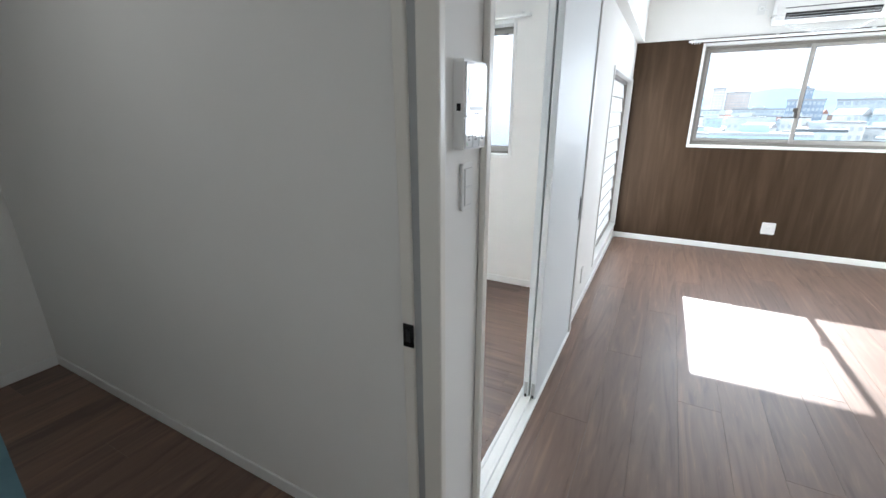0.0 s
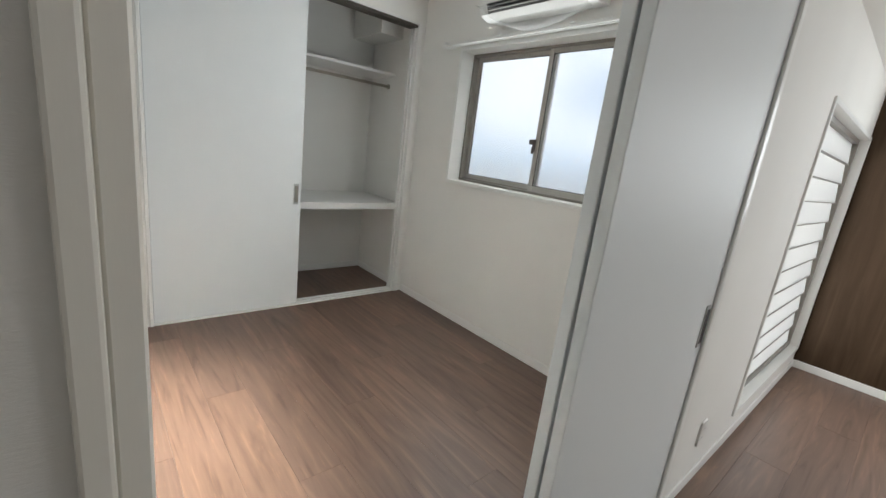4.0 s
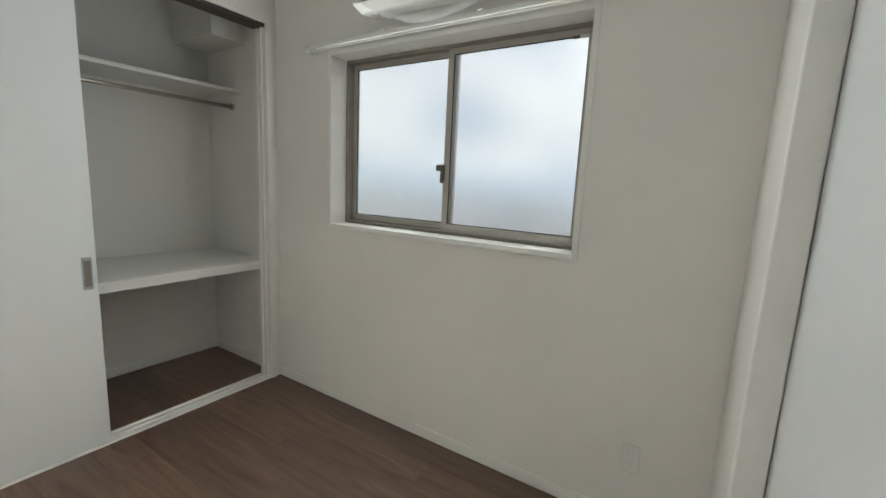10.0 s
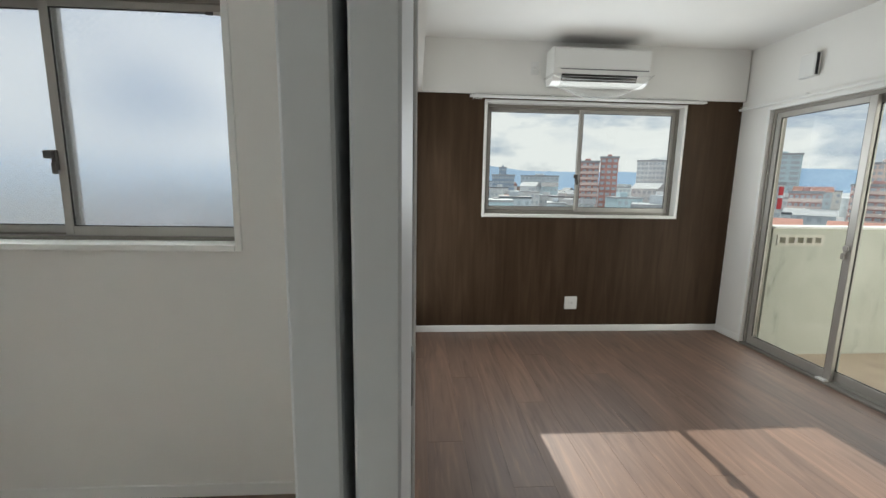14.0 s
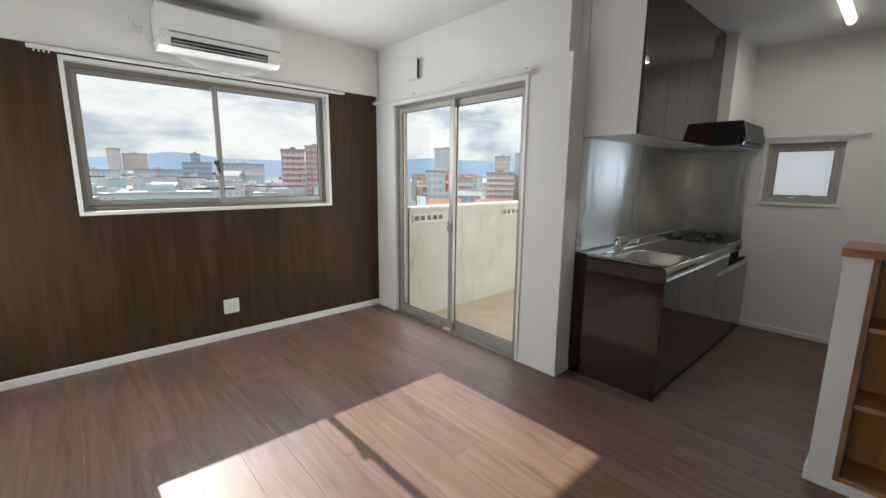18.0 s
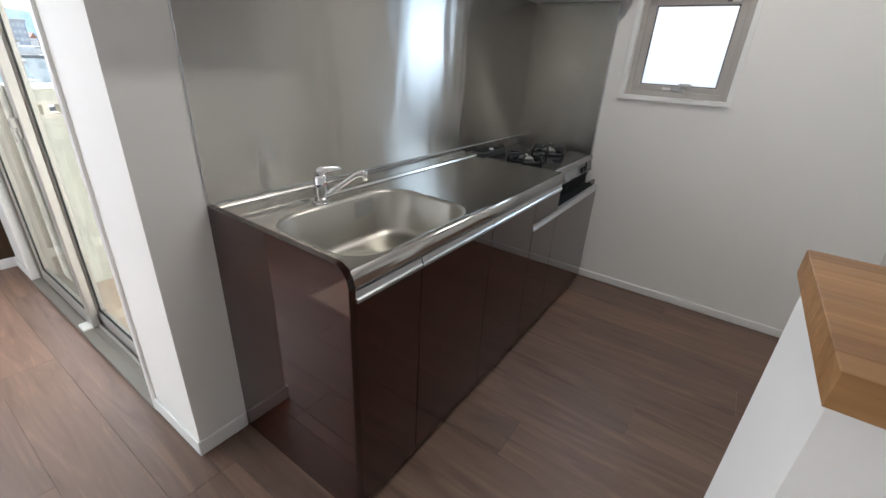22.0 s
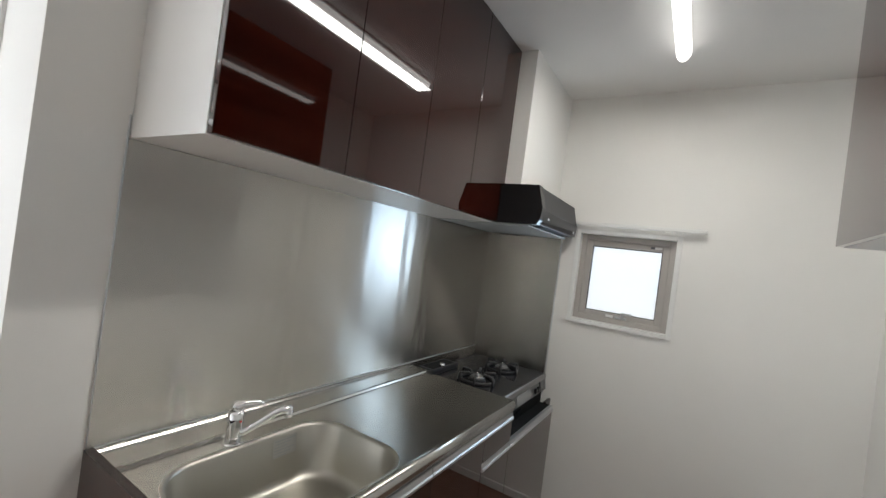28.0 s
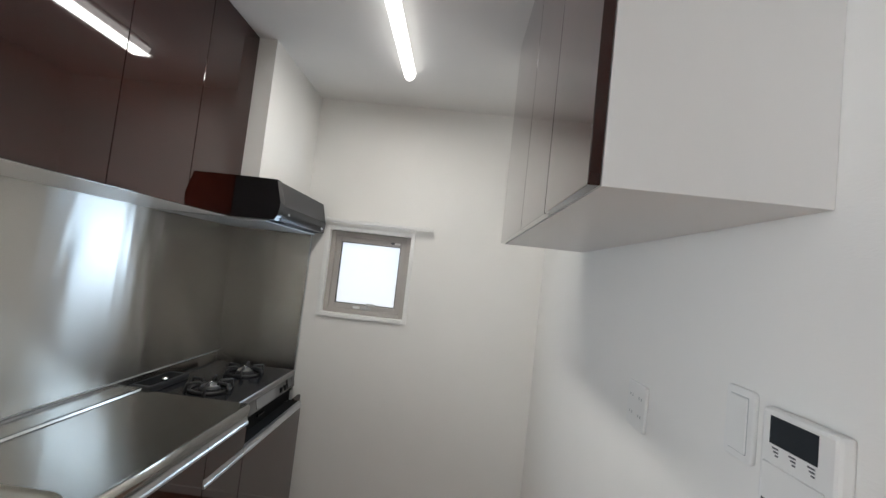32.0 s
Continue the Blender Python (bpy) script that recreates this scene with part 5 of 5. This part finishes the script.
curtain_rail(NORTH, 0.49, 2.55, 2.100, "white double curtain rail above the wide window", 4)
curtain_rail(EAST, 3.385, 5.24, 2.045, "white double curtain rail above the balcony door", 5)
curtain_rail(BEDN, -2.285, -0.56, 2.095, "white double curtain rail above the bedroom window", 5)
kr = thing("curtain_rail", (X_KE - 0.03, 2.21, 1.712), "white single curtain rail above the small kitchen window", "curtain rail", "curtain rails")
part("rail", box(X_KE - 0.045, X_KE - 0.025, 1.891, 2.566, 1.712, 1.731, 0.003), M_PLASTIC, kr)
for i in range(3):
    part("bracket", box(X_KE - 0.045, X_KE, 1.917 + 0.31 * i, 1.939 + 0.31 * i, 1.731, 1.737, 0.001), M_PLASTIC, kr)
for i in range(6):
    part("runner", box(X_KE - 0.040, X_KE - 0.030, 1.985 + 0.02 * i, 1.995 + 0.02 * i, 1.699, 1.712, 0.001), M_PLASTIC, kr)
vt = thing("wall_vent", (X_E, 4.69, 2.27), "white square wall vent with a dark side slot", "vent")
part("cover", box(X_E - 0.020, X_E + 0.028, 4.625, 4.755, 2.19, 2.36, 0.006), M_PLASTIC, vt)
part("slot", box(X_E - 0.014, X_E + 0.006, 4.620, 4.6255, 2.20, 2.35), M_DARK, vt)

# hall floor sheet
hm = bmesh.new()
prism([(-2.60, 0.54), (-1.0, 0.275), (-1.05, -0.08), (-2.60, -0.08)], "z", 0.0005, 0.004, hm)
single("floor_sheet", hm, M_MAT, "blue protective sheet on the hall floor", "floor sheet")

# ---------- balcony ----------
structure("balcony_floor", box(X_E + T_OUT, 6.4, Y_K + T_OUT, 5.10, -0.30, -0.115), M_BFLOOR, "beige sheet balcony floor", "floor")
holes_p = [(3.16 + k * 0.082, 3.215 + k * 0.082, 0.905, 0.955) for k in range(5)] + [(4.55 + k * 0.082, 4.605 + k * 0.082, 0.905, 0.955) for k in range(5)]
structure("balcony_parapet", slab_wall("x", X_E + T_OUT, 6.4, -0.3, 1.03, 4.97, 5.10, [(3.14, 3.57, 0.885, 0.975), (4.53, 4.96, 0.885, 0.975)]), M_CONC, "stained pale concrete balcony parapet", "parapet")
structure("balcony_parapet_side", slab_wall("y", Y_K + T_OUT, 5.10, -0.3, 1.03, 6.4, 6.53), M_CONC, "stained pale concrete balcony end wall", "parapet")
structure("parapet_cap", box(X_E + T_OUT, 6.55, 4.955, 5.115, 1.03, 1.05, 0.004), M_TRIM, "white painted cap of the parapet", "trim")
for u0, u1 in ((3.14, 3.57), (4.53, 4.96)):
    hs = [h for h in holes_p if u0 < h[0] < u1]
    single("vent_block", slab_wall("x", u0, u1, 0.885, 0.975, 4.96, 5.09, hs), mat("pale_block", (0.62, 0.60, 0.54), 0.8), "pale concrete block with round holes in the parapet", "vent block", "parapet vent blocks")

# ---------- town ----------
EYE0 = Vector((1.0, 2.0, 1.4))
# haze and backlight are put into these tones: fronts and windows paled
M_RED = mat("red_brick_tile", (0.58, 0.31, 0.28), 0.8)
M_REDD = mat("dark_red_tile", (0.58, 0.33, 0.31), 0.8)
M_PALE = mat("pale_cream_render", (0.80, 0.79, 0.76), 0.85)
M_BEIGE = mat("beige_render", (0.74, 0.63, 0.58), 0.85)
M_WHITEB = mat("white_render", (0.70, 0.73, 0.75), 0.85)
M_GREYB = mat("grey_render", (0.64, 0.69, 0.74), 0.85)
M_BLUEB = mat("blue_grey_panel", (0.30, 0.37, 0.47), 0.6)
M_TEAL = mat("teal_glass_wall", (0.52, 0.66, 0.72), 0.4)
M_PINK = mat("salmon_roof", (0.52, 0.27, 0.22), 0.8)
# roof tones are lowered to offset the full sun on their tops
M_ROOFG = mat("sun_dimmed_metal_roof", (0.36, 0.38, 0.41), 0.5)
M_ROOFD = mat("dark_tile_roof", (0.14, 0.15, 0.17), 0.7)
M_ROOFR = mat("brown_red_roof", (0.30, 0.15, 0.12), 0.75)
M_BRICKH = mat("brown_house_render", (0.34, 0.25, 0.22), 0.85)
M_WIN = mat("haze_paled_window", (0.50, 0.56, 0.62), 0.2)
M_PINKS = mat("pink_balcony_front", (0.74, 0.58, 0.54), 0.8)
M_SLAB = mat("balcony_slab", (0.80, 0.68, 0.64), 0.8)
for _m in (M_RED, M_REDD, M_BEIGE, M_WHITEB, M_GREYB, M_BLUEB, M_PINK):
    _col = tuple(_m.node_tree.nodes["Principled BSDF"].inputs["Base Color"].default_value)[:3]
    paint(_m, ramp_of(_m, noise_of(_m, coords(_m), 0.35, 5), [(0.3, tuple(c * 0.86 for c in _col)), (0.7, tuple(min(1, c * 1.12) for c in _col))]))


def tower(az, dist, width, depth, top, floors, bays, wall, label, balconies=False, turn=None, slab=None):
    """A block of flats at a bearing and distance, with its windows or balconies towards the flat."""
    a = radians(az)
    cx, cy = EYE0.x + dist * math.sin(a), EYE0.y + dist * math.cos(a)
    t = thing("apartment_building", (0, 0, GROUND), label, "building")
    hgt = top - GROUND
    floors, bays = int(floors * 1.25), int(bays * 1.6)
    rot = Matrix.Translation((cx, cy, GROUND)) @ Matrix.Rotation(-(radians(turn) if turn is not None else a), 4, "Z")
    def put(name, b, m, parent):
        ob = mesh_ob(name, b, m)
        ob.data.transform(rot)
        ob.parent = parent
        ob.matrix_parent_inverse = Matrix.Translation((0, 0, -GROUND))
        return ob
    put("wall", box(-width / 2, width / 2, 0, depth, 0, hgt), wall, t)
    put("roof", box(-width / 2 - 0.3, width / 2 + 0.3, -0.3, depth + 0.3, hgt, hgt + 0.9), M_ROOFG, t)
    put("stair_head", box(-width * 0.12, width * 0.12, depth * 0.3, depth * 0.6, hgt + 0.9, hgt + 2.0), wall, t)
    fh = hgt / floors
    vis = max(0, floors - int(22 / fh) - 1)
    for f in range(vis, floors):
        z = f * fh
        if balconies:
            put("balcony", box(-width / 2, width / 2, -1.3, 0, z, z + 1.1), slab or M_SLAB, t)
        for k in range(bays):
            u0 = -width / 2 + (k + 0.16) * width / bays
            u1 = -width / 2 + (k + 0.84) * width / bays
            put("window", box(u0, u1, -0.12, 0.05, z + (1.1 if balconies else fh * 0.32), z + fh * 0.84), M_WIN, t)
    return t


tower(4.1, 430, 9, 14, 19.5, 13, 3, M_BEIGE, "slim tall beige apartment tower in the distance")
tower(5.9, 440, 17, 16, 16.5, 12, 5, M_BEIGE, "beige apartment block in the distance")
tower(2.2, 330, 26, 18, 2.2, 6, 7, M_WHITEB, "white office block among low roofs")
tower(7.9, 300, 24, 16, 2.6, 6, 7, M_GREYB, "grey office block among low roofs")
tower(11.7, 258, 13.5, 16, 6.3, 7, 6, M_BLUEB, "dark blue-grey broad office block in the distance")
tower(11.6, 278, 4.8, 8, 11.6, 9, 2, M_BLUEB, "slim dark blue-grey tower behind an office block")
tower(16.5, 280, 24, 18, 6.5, 7, 6, M_GREYB, "grey flat-roofed office building")
tower(22.4, 190, 9.4, 17, 11.0, 9, 3, M_RED, "red-tiled apartment block with pale balconies", True, None, M_PINKS)
tower(25.0, 191, 7.0, 17, 12.8, 10, 2, M_RED, "taller plain red-tiled wing of flats")
tower(30.2, 250, 17, 16, 14.5, 10, 6, M_WHITEB, "white apartment block with a window grid")
tower(33.5, 230, 9, 14, 10, 9, 3, M_REDD, "dark red apartment block")
tower(42.4, 260, 14.5, 16, 17.4, 11, 2, M_TEAL, "large plain blue-grey building")
sign_block = tower(41.3, 150, 8.0, 9, 2.4, 6, 3, M_WHITEB, "white low office with a red upright sign")
_a = radians(42.55)
_sx, _sy = EYE0.x + 148.5 * math.sin(_a), EYE0.y + 148.5 * math.cos(_a)
sg = part("sign", box(_sx - 0.55, _sx + 0.55, _sy - 0.25, _sy + 0.25, -4.2, 2.0, 0.05), mat("red_sign", (0.62, 0.05, 0.06), 0.5), sign_block, "red upright sign")
part("sign_band", box(_sx - 0.58, _sx + 0.58, _sy - 0.28, _sy + 0.28, -1.2, -0.4, 0.02), M_WHITEB, sg)
tower(44.6, 170, 8.0, 9, 0.0, 5, 4, M_REDD, "low red and white apartment block with balconies", True)
tower(50.0, 230, 8, 12, 11.2, 9, 3, M_BEIGE, "beige apartment tower in the distance")
tower(49.8, 200, 13, 12, 2.6, 6, 4, M_REDD, "brown-red apartment block with balconies", True)
tower(52.4, 320, 8.5, 14, 18.0, 12, 3, M_TEAL, "teal glass tower in the distance")
tower(56.0, 260, 10, 14, 8, 8, 3, M_WHITEB, "white apartment block beside the teal tower")
tower(-4.0, 300, 30, 16, 8, 8, 6, M_WHITEB, "white apartment block in the distance")
tower(62.0, 210, 16, 14, 9, 8, 5, M_BEIGE, "beige apartment block in the distance")

rng = random.Random(7)
house_mats = [M_WHITEB, M_WHITEB, M_GREYB, M_GREYB, M_PALE, M_TEAL, M_BRICKH]
# flat roofs too are coloured darker against the sun
M_ROOFW = mat("sun_dimmed_flat_roof", (0.46, 0.48, 0.50), 0.8)
roof_mats = [M_ROOFG, M_ROOFG, M_ROOFD, M_ROOFD, M_ROOFW, M_ROOFR]


def house(az, dist, w, d, h, wall, roof, gable, turn):
    a = radians(az)
    t = thing("house", (EYE0.x + dist * math.sin(a), EYE0.y + dist * math.cos(a), GROUND), "low town house with %s roof" % ("a gabled" if gable else "a flat"), "house", "town houses")
    rot = Matrix.Translation(t.location) @ Matrix.Rotation(-turn, 4, "Z")
    def put(name, b, m):
        ob = mesh_ob(name, b, m)
        ob.data.transform(rot)
        ob.parent = t
        ob.matrix_parent_inverse = Matrix.Translation(-t.location)
    put("wall", box(-w / 2, w / 2, -d / 2, d / 2, 0, h), wall)
    if gable:
        put("roof", prism([(-d / 2 - 0.6, h - 0.2), (d / 2 + 0.6, h - 0.2), (0, h + d * 0.22)], "x", -w / 2 - 0.5, w / 2 + 0.5), roof)
    else:
        put("roof", box(-w / 2 - 0.15, w / 2 + 0.15, -d / 2 - 0.15, d / 2 + 0.15, h, h + 0.6), roof)
        put("roof_box", box(-w * 0.2, w * 0.1, -d * 0.1, d * 0.25, h + 0.6, h + 2.2), wall)
    n = max(3, int(w / 2.2))
    for f in range(max(0, int(h / 3) - 2), int(h / 3)):
        for k in range(n):
            u = -w / 2 + (k + 0.5) * w / n
            put("window", box(u - 0.55, u + 0.55, -d / 2 - 0.08, -d / 2 + 0.05, f * 3 + 1.0, f * 3 + 2.3), M_WIN)


for i in range(190):
    az, dist = rng.uniform(-35, 68), 62 + 320 * rng.random() ** 1.2
    h = rng.choice((6, 6, 9, 9, 12)) if dist > 110 else rng.choice((5.5, 6, 8))
    house(az, dist, rng.uniform(6, 12), rng.uniform(7, 11), h, rng.choice(house_mats), rng.choice(roof_mats), rng.random() < 0.5, radians(az) + rng.choice((0, 0, 0.5, -0.4)))
house(8.3, 110, 17, 8, 11.8, M_TEAL, M_ROOFW, False, radians(8.3))
house(31.0, 86, 9.5, 8, 12.6, M_GREYB, M_ROOFG, False, radians(31.0))
house(49.3, 62, 5.4, 9, 11.0, M_WHITEB, M_PINK, True, radians(49.3))
house(42.2, 70, 4.6, 8, 10.8, M_WHITEB, M_PINK, True, radians(42.2))
house(45.6, 58, 4.2, 8, 9.6, M_WHITEB, M_ROOFD, True, radians(45.6))
for i in range(70):
    az = rng.uniform(0, 33) if i % 2 else rng.uniform(38, 60)
    dist = rng.uniform(210, 420)
    house(az, dist, rng.uniform(7, 15), rng.uniform(8, 12), rng.choice((10.5, 12.5, 14.0, 15.5)), rng.choice(house_mats), rng.choice(roof_mats), rng.random() < 0.25, radians(az) + rng.choice((0, 0.3, -0.4)))

# hills
def hills(name, dist, base, peaks, material):
    b = bmesh.new()
    lo, hi = [], []
    for i in range(181):
        az = radians(-80 + 180 * i / 180)
        h = base + sum(p * math.exp(-((math.degrees(az) - c) / w) ** 2) for c, w, p in peaks) + 6 * noise.noise(Vector((i * 0.23, dist * 0.01, 0))) + 3 * noise.noise(Vector((i * 0.9, 1.0, dist)))
        x, y = dist * math.sin(az), dist * math.cos(az)
        lo.append(b.verts.new((x, y, GROUND)))
        hi.append(b.verts.new((x * 1.15, y * 1.15, h)))
    for i in range(180):
        b.faces.new((lo[i], lo[i + 1], hi[i + 1], hi[i]))
    tagged(mesh_ob(name, b, material, True), "wooded hills on the horizon, distance haze painted in their blue", "hills", "", "structure")


# the blue of distance haze is painted into the hill colour
M_HILL = mat("haze_tinted_hill", (0.16, 0.24, 0.34), 0.95)
paint(M_HILL, ramp_of(M_HILL, noise_of(M_HILL, coords(M_HILL), 0.012, 5), [(0.3, (0.16, 0.27, 0.42)), (0.7, (0.21, 0.33, 0.47))]))
hills("backdrop_hills_near", 1500, 46, [(-12, 10, 10), (10, 5, 24), (22, 6, 8), (33, 5, 6), (41, 7, 24), (58, 10, 14)], M_HILL)

# ---------- flooring ----------
M_JOINT = mat("floor_joint", (0.05, 0.032, 0.025), 0.6)
structure("floor_slab", box(-0.14, X_E + 0.02, Y_S - 0.1, Y_N + 0.1, -0.18, -0.006), M_JOINT, "dark floor base showing in the plank joints", "floor")
structure("floor_slab_bedroom", box(CX0 - 0.1, -0.14, Y_S - 0.1, BY1 + 0.1, -0.18, -0.006), M_JOINT, "dark floor base below the bedroom and hall planks", "floor")
structure("floor_slab_kitchen", box(X_E + 0.02, X_KE + 0.1, Y_KS - 0.1, Y_K + 0.1, -0.18, -0.006), M_JOINT, "dark floor base below the kitchen planks", "floor")
floor = thing("floor", (1.5, 2.0, 0.0), "dark walnut plank flooring through the whole flat", "floor", "", "structure")
PW, PL = 0.193, 1.82
plank_meshes = {}


def plank_mesh(w, l):
    k = (round(w, 3), round(l, 3))
    if k not in plank_meshes:
        b = bmesh.new()
        g = 0.0003
        x, y, c = w / 2 - g, l / 2 - g, 0.0006
        v = [b.verts.new(p) for p in ((-x, -y, -0.010), (x, -y, -0.010), (x, y, -0.010), (-x, y, -0.010), (-x, -y, -c), (x, -y, -c), (x, y, -c), (-x, y, -c),
                                      (-x + c, -y + c, 0), (x - c, -y + c, 0), (x - c, y - c, 0), (-x + c, y - c, 0))]
        for lo in (0, 4):
            for i in range(4):
                b.faces.new((v[lo + i], v[lo + (i + 1) % 4], v[lo + 4 + (i + 1) % 4], v[lo + 4 + i]))
        b.faces.new(v[8:12])
        me = bpy.data.meshes.new("plank")
        b.to_mesh(me)
        b.free()
        me.materials.append(M_FLOOR)
        plank_meshes[k] = me
    return plank_meshes[k]


def lay(x0, x1, y0, y1):
    k = math.floor((x0 - 0.096) / PW)
    while 0.096 + k * PW < x1 - 0.004:
        a, c = max(x0, 0.096 + k * PW), min(x1, 0.096 + (k + 1) * PW)
        off = (k * 0.4037) % 1.0 * PL
        y = math.floor((y0 - off) / PL) * PL + off
        while y < y1 - 0.004:
            p, q = max(y0, y), min(y1, y + PL)
            if q - p > 0.01 and c - a > 0.006:
                ob = new("plank", plank_mesh(c - a, q - p))
                ob.parent = floor
                ob.matrix_parent_inverse = Matrix.Translation(-floor.location)
                ob.location = ((a + c) / 2, (p + q) / 2, 0.0)
            y += PL
        k += 1


def lay_across(x0, x1, y0, y1):
    """Planks that run along x, as in the bedroom and its closet."""
    w = 0.1838
    k = math.floor((y0 - 2.224) / w)
    while 2.224 + k * w < y1 - 0.004:
        a, c = max(y0, 2.224 + k * w), min(y1, 2.224 + (k + 1) * w)
        off = -0.53 + (k * 0.4037) % 1.0 * PL
        x = math.floor((x0 - off) / PL) * PL + off
        while x < x1 - 0.004:
            p, q = max(x0, x), min(x1, x + PL)
            if q - p > 0.01 and c - a > 0.006:
                ob = new("plank", plank_mesh(c - a, q - p))
                ob.parent = floor
                ob.matrix_parent_inverse = Matrix.Translation(-floor.location)
                ob.location = ((p + q) / 2, (a + c) / 2, 0.0)
                ob.rotation_euler = (0.0, 0.0, math.pi / 2)
            x += PL
        k += 1


lay(X_W, X_E, Y_S, Y_N)
lay(X_E, X_KE, Y_KS, Y_K)
lay(BX1, X_W, -0.42, 0.845)
lay_across(BX0, BX1, BY0, BY1)
lay_across(BX1, -0.076, 1.138, 2.655)
lay_across(CX0, BX0 - 0.11, CY0, BY1)
lay(BX0, BX1, HY0, HY1)
